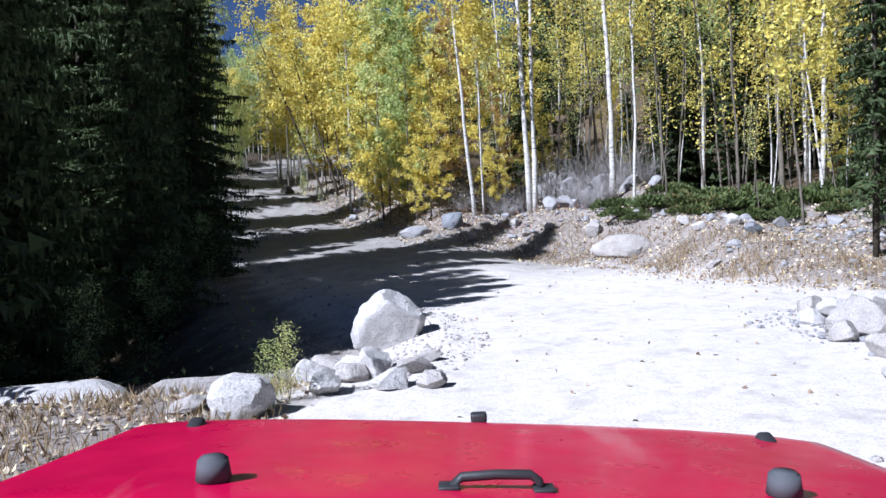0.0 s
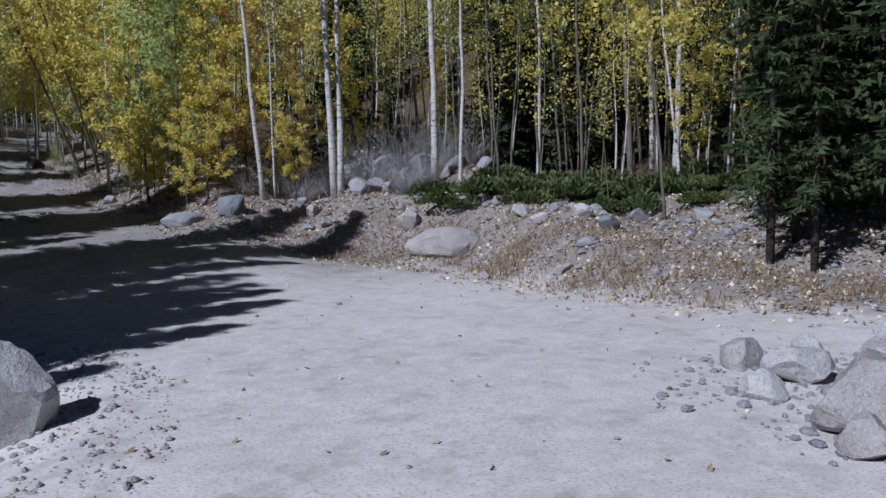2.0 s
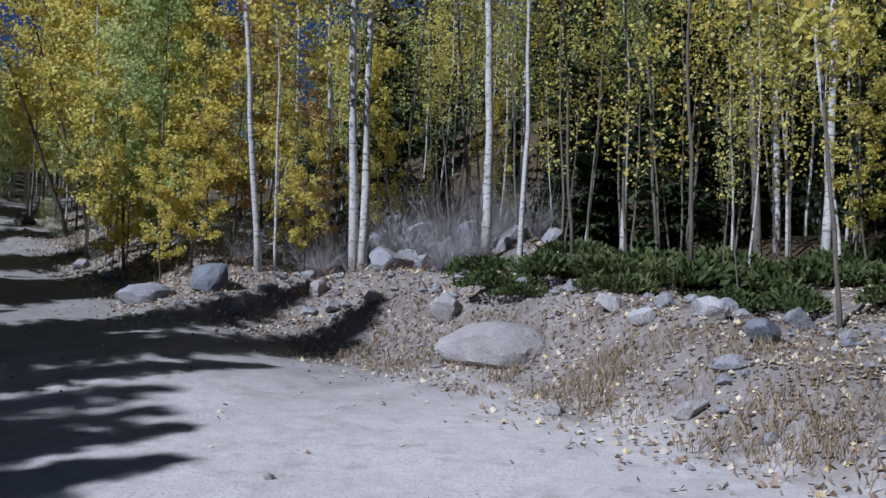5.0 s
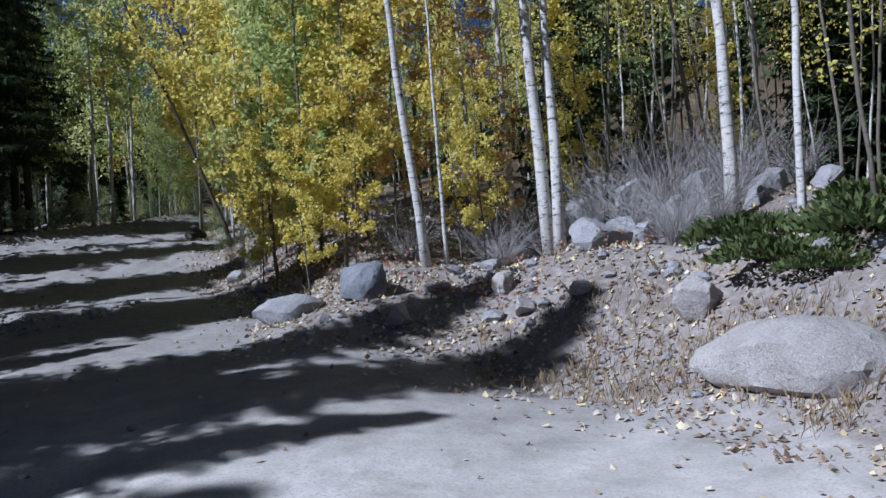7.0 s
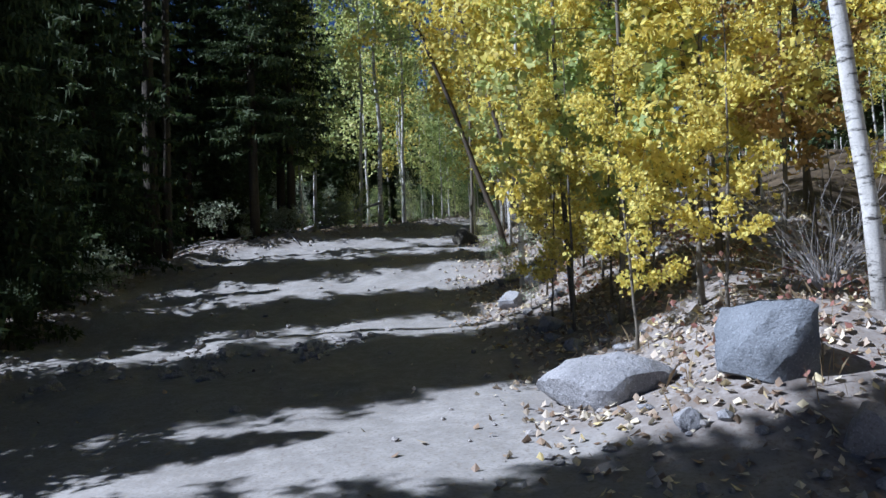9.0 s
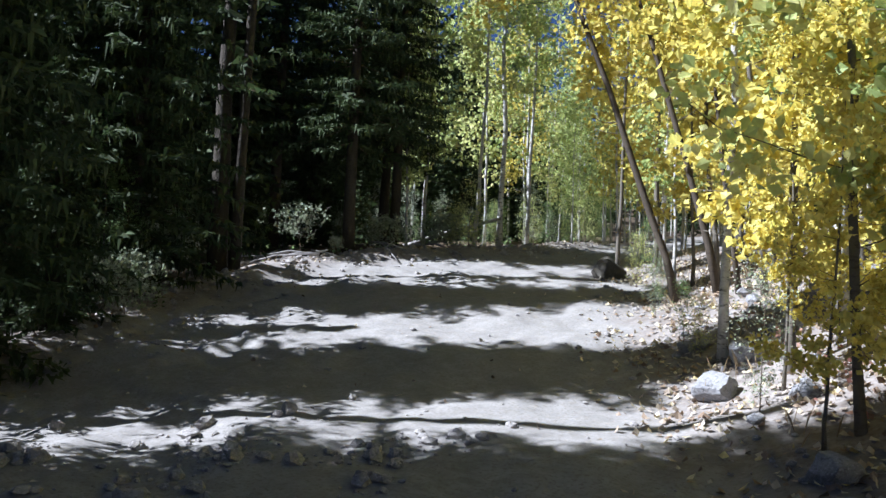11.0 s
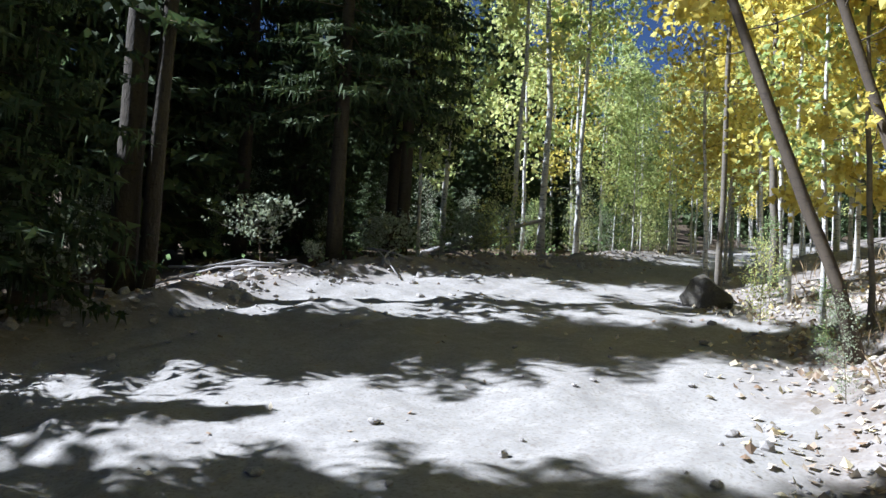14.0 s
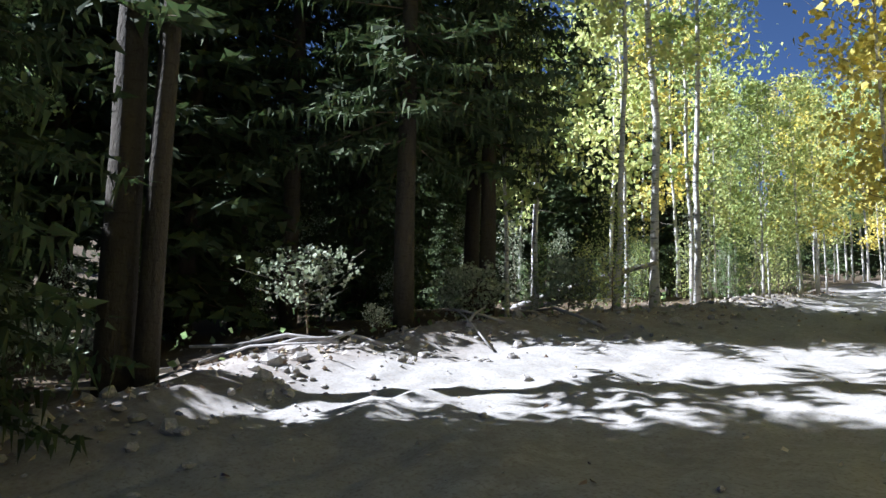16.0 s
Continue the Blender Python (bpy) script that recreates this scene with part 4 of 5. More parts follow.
# stone edging of the clearing above the creek
for k, (x, y, z, a, b, c, t) in enumerate([(-3.95, 8.2, 0.08, 2.0, 0.9, 0.46, 12), (-2.7, 8.5, 0.08, 1.7, 0.8, 0.42, 8), (-5.1, 7.8, 0.06, 1.3, 0.8, 0.44, 20), (-2.0, 8.45, 0.0, 0.8, 0.6, 0.32, 0), (-1.35, 8.35, 0.0, 0.55, 0.45, 0.45, 30), (-1.0, 8.1, -0.02, 0.45, 0.4, 0.34, 60), (-0.75, 8.35, 0.02, 0.7, 0.55, 0.5, 40), (-0.35, 8.4, -0.04, 0.5, 0.45, 0.3, 15), (-0.55, 7.7, -0.03, 0.6, 0.5, 0.32, 70), (-0.15, 7.6, -0.05, 0.4, 0.36, 0.24, 20), (-1.15, 7.55, -0.02, 0.5, 0.4, 0.3, 35), (-5.4, 7.2, -0.1, 0.7, 0.6, 0.36, 0), (-4.3, 7.0, -0.1, 0.6, 0.5, 0.3, 50), (-2.3, 7.0, -0.05, 0.45, 0.4, 0.25, 10), (-1.15, 9.5, 0.02, 0.6, 0.5, 0.4, 10), (-1.5, 10.3, -0.05, 0.7, 0.6, 0.5, 10), (-0.95, 9.65, 0.0, 0.42, 0.4, 0.36, 10), (-0.2, 9.0, -0.06, 0.35, 0.3, 0.2, 10)]):
    rock("edging_stone", (x, y, height(x, y) + z + 0.1), (a, b, c), 120 + k, M_ROCK_DUSTY if k % 2 else M_GRANITE, "pale dusty edging stone above the creek", "rock", t, 0.45, 0, "edging stones")

# creek in the shade
for k, (x, y, a) in enumerate([(-8.3, 20.3, 0.7), (-7.7, 19.6, 0.5), (-9.4, 18.6, 0.8), (-8.4, 17.0, 0.6), (-7.2, 16.8, 0.45), (-9.0, 15.2, 0.7)]):
    rock("creek_boulder", rest(x, y, 0.45, (a, a, a)), (a, a * 0.9, a * 0.8), 150 + k, M_GRANITE, "pale rounded boulder in the shaded creek", "rock", k * 50, 0.2, 0, "creek boulders")
wn = Nodes("creek_water", 0.08, 0.5)
wn.colour(wn.mix(wn.step(wn.noise(3.0, 6), 0.56, 0.66), (0.03, 0.045, 0.05), (0.75, 0.8, 0.85)))
wn.bump(wn.noise(5, 5), 0.7, 0.06)
vs, fs = [], []
for k in range(40):
    u = k / 39
    x, y = -9.3 + 1.4 * math.sin(u * 4), 12 + 14 * u
    z = height(-8.4, y) + 0.12
    for s in (-1, -0.33, 0.33, 1):
        vs.append((x + s * 0.9, y, z + 0.03 * math.sin(7 * u + s * 4)))
    if k:
        for j in range(3):
            q = 4 * k + j
            fs.append((q - 4, q - 3, q + 1, q))
tagged(new("water", mesh_of("water", vs, fs, wn.m, True)), "narrow mountain creek with white riffles", "water", kind="structure")


# ---- low plants ----
def mat_plant(seed, wide, high, count, twig, material):
    """A spreading evergreen mat of short upward sprays."""
    r = np.random.RandomState(seed)
    ang, d = r.uniform(0, math.tau, count), np.sqrt(r.uniform(0, 1, count))
    lump = 0.75 + 0.25 * np.sin(ang * 3 + seed) + 0.12 * np.sin(ang * 7)
    x, y = np.cos(ang) * d * wide * lump, np.sin(ang) * d * wide * 0.75 * lump
    z = high * (1 - (d * 0.92) ** 2.4) * r.uniform(0.5, 1.05, count) * (0.8 + 0.2 * np.sin(x * 5 + seed))
    base = np.stack([x, y, z], 1)
    dirs = np.stack([np.cos(ang) * 0.7, np.sin(ang) * 0.7, np.full(count, 0.75)], 1) + r.normal(0, 0.45, (count, 3))
    dirs /= np.linalg.norm(dirs, axis=1)[:, None]
    ln = twig * r.uniform(0.6, 1.3, (count, 1))
    sd = np.cross(dirs, r.normal(size=(count, 3)))
    sd /= np.linalg.norm(sd, axis=1)[:, None]
    sd *= twig * 0.22
    q = np.stack([base, base + dirs * ln * 0.5 + sd, base + dirs * ln, base + dirs * ln * 0.5 - sd], 1).reshape(-1, 3)
    return mesh_of("foliage", q, np.arange(len(q)).reshape(-1, 4), material)


def stems(seed, count, wide, high, rad=0.012, crook=0.04):
    r = np.random.RandomState(seed)
    specs = []
    for _ in range(count):
        az, ln = r.uniform(0, math.tau), r.uniform(0.5, 1)
        w = np.linspace(0, 1, 5)
        line = np.stack([np.cos(az) * wide * ln * w, np.sin(az) * wide * ln * w, high * ln * w ** 0.8], 1) + np.cumsum(r.normal(0, crook * high, (5, 3)), 0) * w[:, None]
        line[0, 2] = -0.05
        specs.append((line, np.linspace(rad, rad * 0.35, 5)))
    v, f = tubes(specs, 4)
    return v, f


JUN = [mat_plant(400 + k, 1.05, 0.40, 1900, 0.16, M_JUNIPER) for k in range(3)]
JSTEM = mesh_of("stem", *stems(410, 14, 0.8, 0.35, 0.015), M_TWIG_BROWN)
for k, (x, y, s) in enumerate([(5.35, 23.4, 0.75), (6.2, 23.6, 1.0), (7.2, 23.2, 1.1), (7.0, 22.3, 0.8), (8.3, 22.9, 1.15), (9.3, 22.6, 1.1), (8.4, 21.8, 0.8), (10.3, 22.2, 1.1), (9.3, 21.4, 0.8), (6.6, 24.8, 1.1), (8.0, 24.6, 1.2), (9.6, 24.2, 1.2), (11.4, 22.8, 1.1), (5.4, 25.0, 0.9), (11.0, 20.8, 0.9), (10.2, 20.4, 0.7), (12.4, 24.2, 1.1), (5.6, 22.95, 0.5), (7.6, 26.4, 1.0), (9.8, 26.2, 1.1)]):
    t = thing("juniper_bush", on_land(x, y, 0.03), "low spreading green juniper along the bank top", "bush", "junipers", k * 73, s)
    piece("foliage", JUN[k % 3], t)
    tagged(piece("stem", JSTEM, t), kind="stuff")

# grey dead brush below the hillside
DEAD = [mesh_of("brushwood", *stems(430 + k, 120, 0.9, 1.15, 0.0055, 0.11), M_TWIG_GREY) for k in range(2)]
for k, (x, y, s) in enumerate([(4.3, 27.4, 1.0), (5.0, 28.3, 1.1), (4.0, 28.9, 1.2), (4.9, 26.6, 0.9), (4.6, 25.6, 0.75), (5.4, 30.0, 1.3), (2.3, 27.6, 0.7), (0.7, 28.0, 0.8), (6.6, 29.5, 1.2), (2.0, 28.6, 0.8), (3.0, 28.8, 0.9), (3.6, 27.9, 0.7), (5.5, 26.9, 0.8), (6.1, 28.2, 0.9), (4.4, 30.6, 1.0), (6.4, 30.8, 1.1), (7.4, 29.0, 1.0), (3.4, 30.8, 0.9), (5.0, 32.2, 1.1), (7.0, 32.2, 1.1), (1.9, 30.0, 0.8)]):
    t = thing("dead_brush", on_land(x, y), "tangle of bare grey twigs on the slope", "brush", "dead brush", k * 57, s)
    tagged(piece("brushwood", DEAD[k % 2], t), kind="stuff")

# plants that stand out along the road
WILLOW = aspen_meshes(440, 1.1, (-0.3, 0.1), 0.45, 620, 0.055, 0.012, 0.62, M_SILVER, M_TWIG_BROWN, limbs=30, clump=0.06)
LEAFY = aspen_meshes(441, 0.95, (0.1, -0.05), 0.12, 1500, 0.06, 0.014, 0.85, M_SILVER, M_TWIG_BROWN, limbs=44, clump=0.075)
# pale leaves of the two at the spruces' feet stand in for sunlight
for x, y, label, turn, size in [(-13.3, 36.1, "silvery pale-leaved willow bush at the road edge", 0, 0.95), (-13.1, 37.0, "small pale plant on the road berm", 100, 0.34), (-14.1, 33.2, "grey-green willow bush beside the old spruce", 210, 0.9), (-13.6, 39.3, "grey-green willow bush at the edge of the aspens", 140, 0.8), (-11.3, 30.6, "grey-green willow bush at the foot of the spruces, leaves paled to look sunlit", 260, 0.8), (-12.9, 31.9, "grey-green willow bush at the foot of the spruces, leaves paled to look sunlit", 300, 1.2), (-13.6, 41.9, "grey-green willow bush at the edge of the aspens", 20, 0.9)]:
    t = thing("willow_bush", on_land(x, y), label, "bush", "willow bushes", turn, size)
    for nm, m in zip(("stem", "twig", "foliage"), LEAFY if label.startswith("grey") else WILLOW):
        tagged(piece(nm, m, t), kind="stuff" if nm == "twig" else "")
plant_shrub(1, -1.45, 7.3, "yellow-green young shrub among the edging stones", "", 10, 0.22)
plant_shrub(1, -1.6, 7.15, "yellow-green young shrub among the edging stones", "", 120, 0.18)
for k, (x, y, s) in enumerate([(-5.5, 35.6, 0.2), (-5.1, 34.3, 0.18), (-6.5, 37.4, 0.3), (-4.4, 33.2, 0.2), (-3.0, 30.6, 0.3), (-4.0, 32.5, 0.2), (-6.6, 38.2, 0.3), (-3.3, 33.5, 0.4)]):
    plant_shrub((2, 3, 1)[k % 3], x, y, "low leafy plant on the dusty bank", "bank plants", k * 77, s)
for k, (x, y, s) in enumerate([(-4.4, 9.6, 0.35), (-5.9, 10.4, 0.5), (-7.0, 11.6, 0.6), (-5.0, 13.2, 0.5), (-5.4, 15.2, 0.5), (-5.2, 17.2, 0.5)]):
    plant_shrub(2, x, y, "shaded bush above the creek", "creek bushes", k * 91, s)


def log(name, points, radius, label, material):
    v, f = tube(points, np.linspace(radius, radius * 0.6, len(points)), 9)
    return tagged(new(name, mesh_of(name, v, f, material, True)), label, "log", "berm sticks" if name == "stick" else "")


z = height(-13.4, 43.6)
log("fallen_log", [(-15.6, 42.4, z - 0.15), (-14.6, 42.9, z + 0.25), (-13.7, 43.4, z + 0.6), (-12.9, 43.8, z + 0.85)], 0.07, "pale fallen log leaning among aspen stems", M_TWIG_GREY)
log("fallen_log", [(-14.8, 42.2, height(-14.8, 42.2) + 0.02), (-14.0, 43.0, z + 0.2), (-13.4, 43.6, z + 0.55)], 0.045, "thin pale fallen log among aspen stems", M_TWIG_GREY)
z = height(-10.0, 26.4)
log("leaning_trunk", [(-9.6, 26.9, z - 0.2), (-9.5, 26.7, z + 2.5), (-9.3, 26.3, z + 5.2), (-9.0, 25.9, z + 8)], 0.11, "dark leaning tree trunk in the shaded wood", M_BARK_GREY)
r = np.random.RandomState(77)
for k in range(22):
    y = r.uniform(28.5, 41)
    x = float(np.interp(y, [q[1] for q in LEFT_EDGE], [q[0] for q in LEFT_EDGE])) - r.uniform(0.1, 1.6)
    a, ln2 = r.uniform(0, math.tau), r.uniform(0.3, 0.9)
    ends = [(x + math.cos(a) * ln2 * u, y + math.sin(a) * ln2 * u) for u in (-1, -0.3, 0.4, 1)]
    log("stick", [(q, w, height(q, w) + 0.05 + 0.04 * j) for j, (q, w) in enumerate(ends)], r.uniform(0.012, 0.03), "weathered broken stick on the road berm", M_TWIG_GREY)
# old double-stemmed spruce at the road edge
t = thing("spruce_tree", on_land(-13.2, 33.8), "old thick double-trunked spruce with high boughs", "tree")
big = spruce_meshes(340, 12.5, 0.27, 1.3, 22, 6, 9, girth=0.17, sparse=0.4)
for nm, m in zip(("trunk", "limb", "crown"), big):
    tagged(piece(nm, m, t), kind="stuff" if nm == "limb" else "")
v, f = tube([(0.26, 0.16, -0.2), (0.28, 0.16, 2.5), (0.31, 0.2, 6), (0.4, 0.1, 9)], [0.12, 0.10, 0.08, 0.04], 10)
piece("trunk", mesh_of("trunk", v, f, M_BARK_SPRUCE, True), t)


# ---- loose ground cover ----
def strewn(count, x0, x1, y0, y1, seed, rule):
    r = np.random.RandomState(seed)
    x, y = r.uniform(x0, x1, count), r.uniform(y0, y1, count)
    z, right, left = land(x, y)
    keep = r.uniform(0, 1, count) < rule(x, y, right, left)
    return np.stack([x, y, z], 1)[keep], r


def stuff(name, v, f, material, label, category, smoothed=False):
    return tagged(new(name, mesh_of(name, v, f, material, smoothed)), label, category, kind="stuff")


pts, r = strewn(150000, -8, 13, 12, 40, 500, lambda x, y, a, b: (smooth(-0.9, 0.6, a) * 0.8 + 0.2 * smooth(-1.8, -0.4, a) * smooth(26, 23, y)) * smooth(9, 3, a) * np.clip(0.6 + 0.5 * waves(x, y, 1.6, 21), 0.1, 1))
v, f = leaves(pts + np.array([0, 0, 0.025]), 0.064, r, flat=0.9, long=1.1)
stuff("leaf_litter", v, f, M_LITTER, "dry fallen aspen leaves scattered over the bank", "leaves")
pts, r = strewn(16000, -16, 9, 5, 46, 501, lambda x, y, a, b: np.where((a < 0) & (b < 0), 0.10, 0.25) * (a < 6) * (b < 3))
v, f = leaves(pts + np.array([0, 0, 0.012]), 0.05, r, flat=0.9)
stuff("leaf_litter", v, f, M_LITTER, "a few dry leaves lying on the dirt road", "leaves")

PHI = (1 + 5 ** 0.5) / 2
ICO = np.array([(-1, PHI, 0), (1, PHI, 0), (-1, -PHI, 0), (1, -PHI, 0), (0, -1, PHI), (0, 1, PHI), (0, -1, -PHI), (0, 1, -PHI), (PHI, 0, -1), (PHI, 0, 1), (-PHI, 0, -1), (-PHI, 0, 1)]) / 1.9
ICO_F = np.array([(0, 11, 5), (0, 5, 1), (0, 1, 7), (0, 7, 10), (0, 10, 11), (1, 5, 9), (5, 11, 4), (11, 10, 2), (10, 7, 6), (7, 1, 8), (3, 9, 4), (3, 4, 2), (3, 2, 6), (3, 6, 8), (3, 8, 9), (4, 9, 5), (2, 4, 11), (6, 2, 10), (8, 6, 7), (9, 8, 1)])


def pebbles(name, pts, r, lo, hi, material, label):
    n = len(pts)
    s = lo * (hi / lo) ** (r.uniform(0, 1, (n, 1, 1)) ** 2.2)
    v = ICO[None] * s * r.uniform(0.6, 1.15, (n, 1, 3)) * r.uniform(0.75, 1.2, (n, 12, 1)) * np.array([1, 1, 0.7])
    v = (v + pts[:, None] + np.array([0, 0, 0.25]) * s).reshape(-1, 3)
    f = (ICO_F[None] + 12 * np.arange(n)[:, None, None]).reshape(-1, 3)
    stuff(name, v, f, material, label, "gravel")


pts, r = strewn(30000, -13, 9, 4, 46, 510, lambda x, y, a, b: (a < 0.8) * (b < 0.8) * (0.007 + 0.30 * smooth(-1.2, -0.1, a) + 0.5 * smooth(-1.6, -0.1, b) + 0.025 * smooth(20, 26, y)))
pebbles("gravel", pts, r, 0.012, 0.075, M_ROCK_DUSTY, "loose gravel and small stones on the dirt road")
pts, r = strewn(9000, -14, -3, 24, 44, 514, lambda x, y, a, b: smooth(-1.0, 0.1, b) * smooth(1.6, 0.6, b) * np.clip(0.3 + 0.6 * waves(x, y, 1.5, 51), 0, 1))
pebbles("gravel", pts, r, 0.015, 0.13, M_ROCK_DUSTY, "broken stones along the road berm")
pts, r = strewn(6000, -9, -4.6, 25.6, 29.6, 515, lambda x, y, a, b: (b < 0.6) * (a < 0) * smooth(1.3, 0.3, np.abs(0.8 * y - 0.6 * x - 25.9)) * np.clip(0.15 + 0.6 * waves(x, y, 1.2, 53), 0, 1))
pebbles("gravel", pts, r, 0.015, 0.11, M_ROCK_DUSTY, "broken stones heaped across the shaded road")
pts, r = strewn(9000, -5, 12, 14, 40, 511, lambda x, y, a, b: (a > 0.2) * (a < 5) * 0.42)
pebbles("gravel", pts, r, 0.03, 0.16, M_GRANITE_GREY, "loose stones in the bank")
pts, r = strewn(4200, -2.4, 0.6, 6.6, 14.0, 512, lambda x, y, a, b: (b > -1.8) * (b < 0.9) * 0.7)
pebbles("gravel", pts, r, 0.008, 0.04, M_ROCK_DUSTY, "broken pale stones along the clearing edge")
pts, r = strewn(2200, 3.6, 7.6, 6.4, 12.4, 513, lambda x, y, a, b: smooth(1.9, 0.6, np.hypot(x - 5.6, (y - 9.9) * 0.7)))
pebbles("gravel", pts, r, 0.015, 0.07, M_GRANITE_GREY, "broken stones round the granite pile")


def grass(name, pts, r, tall, material, label):
    n = len(pts)
    az = r.uniform(0, math.tau, n)
    lean = np.stack([np.cos(az), np.sin(az), np.zeros(n)], 1) * r.uniform(0.1, 0.6, (n, 1))
    side = np.stack([-np.sin(az), np.cos(az), np.zeros(n)], 1) * 0.004
    h = tall * r.uniform(0.4, 1.2, (n, 1))
    top = pts + (lean + np.array([0, 0, 1.0])) * h
    mid = pts + (lean * 0.35 + np.array([0, 0, 0.55])) * h
    v = np.stack([pts - side, pts + side, mid + side * 0.8, top, mid - side * 0.8], 1).reshape(-1, 3)
    stuff(name, v, np.arange(n * 5).reshape(-1, 5), material, label, "grass")


pts, r = strewn(110000, 2, 12, 13, 25, 520, lambda x, y, a, b: smooth(-0.5, 0.2, a) * smooth(2.2, 0.7, a) * np.clip(0.22 + 0.6 * waves(x, y, 1.4, 31), 0, 1))
grass("dry_grass", pts, r, 0.17, M_STRAW, "dry straw-coloured grass at the foot of the bank")
pts, r = strewn(14000, -9, 5, 24, 42, 521, lambda x, y, a, b: smooth(0.2, 0.8, a) * smooth(4, 2, a) * np.clip(0.2 + 0.5 * waves(x, y, 1.2, 33), 0, 1))
grass("dry_grass", pts, r, 0.22, M_STRAW, "thin dry grass on the roadside bank")
pts, r = strewn(9000, -8, -1.3, 4.0, 8.8, 523, lambda x, y, a, b: np.clip(0.4 + 0.5 * waves(x, y, 1.0, 37), 0, 1))
v, f = leaves(pts + np.array([0, 0, 0.025]), 0.06, r, flat=0.85, long=1.1)
stuff("leaf_litter", v, f, M_LITTER, "brown fallen leaves in front of the stone edging", "leaves")
pts, r = strewn(14000, -7, -1.4, 5.0, 8.4, 522, lambda x, y, a, b: np.clip(0.25 + 0.5 * waves(x, y, 1.0, 35), 0, 1))
grass("dry_grass", pts, r, 0.15, M_STRAW, "dry weeds in front of the stone edging")


pts, r = strewn(26000, -22, -1, 8, 60, 530, lambda x, y, a, b: smooth(0.3, 1.2, b) * smooth(7, 3, b) * np.clip(0.15 + 0.6 * waves(x, y, 1.8, 41), 0, 1))
v, f = leaves(pts + np.array([0, 0, 0.05]) + np.array([0, 0, 0.38]) * r.uniform(0, 1, (len(pts), 1)) ** 1.6, 0.075, r, flat=0.3)
stuff("undergrowth", v, f, M_LEAF_GREEN, "low green undergrowth on the shaded forest floor", "undergrowth")
pts, r = strewn(16000, -20, -1, 20, 60, 531, lambda x, y, a, b: smooth(-0.2, 0.4, b) * smooth(3.5, 1.2, b) * 0.8)
v, f = leaves(pts + np.array([0, 0, 0.02]), 0.07, r, flat=0.8)
stuff("leaf_litter", v, f, M_LITTER, "brown leaves and bark scraps along the road berm", "leaves")

pts, r = strewn(16000, -4.5, 4.5, 25.2, 33, 532, lambda x, y, a, b: smooth(0.7, 1.3, a) * smooth(4.5, 2.5, a) * np.clip(0.1 + 0.7 * waves(x, y, 1.3, 43), 0, 1))
v, f = leaves(pts + np.array([0, 0, 0.03]) + np.array([0, 0, 0.24]) * r.uniform(0, 1, (len(pts), 1)) ** 1.5, 0.05, r, flat=0.3)
stuff("undergrowth", v, f, M_RED_LEAF, "low reddish autumn plants on the bank", "undergrowth")

# wooded slopes far off: many small spruces, each a spray of boughs
def far_woods(count, seed):
    r = np.random.RandomState(seed)
    ang, d = r.uniform(0, math.tau, count * 2), 118 * (3.2 ** r.uniform(0, 1, count * 2))
    x, y = np.cos(ang) * d - 2, np.sin(ang) * d + 22
    z, right, left = land(x, y)
    ok = (right > 4) | (left > 4)
    x, y, z = x[ok][:count], y[ok][:count], z[ok][:count]
    n, boughs = len(x), 40
    h = r.uniform(8, 15, (n, 1))
    q = np.linspace(0.05, 0.99, boughs)[None] + r.uniform(-0.02, 0.02, (n, boughs))
    a = r.uniform(0, math.tau, (n, boughs))
    out = h * 0.19 * (1.03 - q) * r.uniform(0.6, 1.25, (n, boughs)) + 0.25
    d3 = np.stack([np.cos(a), np.sin(a), np.zeros_like(a)], 2)
    s3 = np.stack([-np.sin(a), np.cos(a), np.zeros_like(a)], 2)
    root = np.stack([np.repeat(x[:, None], boughs, 1), np.repeat(y[:, None], boughs, 1), z[:, None] + q * h], 2)
    tip = root + d3 * out[..., None] - np.array([0, 0, 1.0]) * (0.55 * out)[..., None]
    mid = root + d3 * (out * 0.55)[..., None] - np.array([0, 0, 1.0]) * (0.12 * out)[..., None]
    wide = s3 * (out * 0.42 + 0.1)[..., None]
    v = np.stack([root + np.array([0, 0, 0.35]), mid + wide, tip, mid - wide], 2).reshape(-1, 3)
    stuff("distant_forest", v, np.arange(len(v)).reshape(-1, 4), M_NEEDLE, "dark spruce forest covering the far mountain slopes", "forest")


far_woods(1500, 610)



# ---- the red off-road vehicle at the start ----
pn = Nodes("red_car_paint", 0.32, 0.3)
pc = pn.mix(pn.step(pn.noise(4, 5), 0.35, 0.7), (0.50, 0.001, 0.055), (0.42, 0.001, 0.045))
streak = pn.step(pn.noise(6, 4, 0.7, stretch=(1.0, 0.14, 1.0)), 0.60, 0.72)
pc = pn.mix(pn.math("MULTIPLY", streak, 0.22), pc, (0.55, 0.36, 0.34))
pn.colour(pc)
pn.put(pn.ramp(pn.noise(9, 5), (0.3, (0.22, 0.22, 0.22)), (0.75, (0.5, 0.5, 0.5))), pn.b.inputs["Roughness"])
pn.b.inputs["Coat Weight"].default_value = 0.25
pn.b.inputs["Coat Roughness"].default_value = 0.12
M_RED = pn.m
kn = Nodes("black_plastic", 0.55, 0.4)
kn.colour(kn.mix(kn.noise(30, 4), (0.018, 0.019, 0.021), (0.035, 0.036, 0.038)))
kn.bump(kn.noise(220, 3), 0.25, 0.002)
M_BLACK = kn.m
rn = Nodes("grey_rubber", 0.8, 0.3)
rn.colour(rn.mix(rn.noise(25, 4), (0.05, 0.055, 0.065), (0.085, 0.09, 0.10)))
M_RUBBER = rn.m
tn = Nodes("tyre_rubber", 0.9, 0.2)
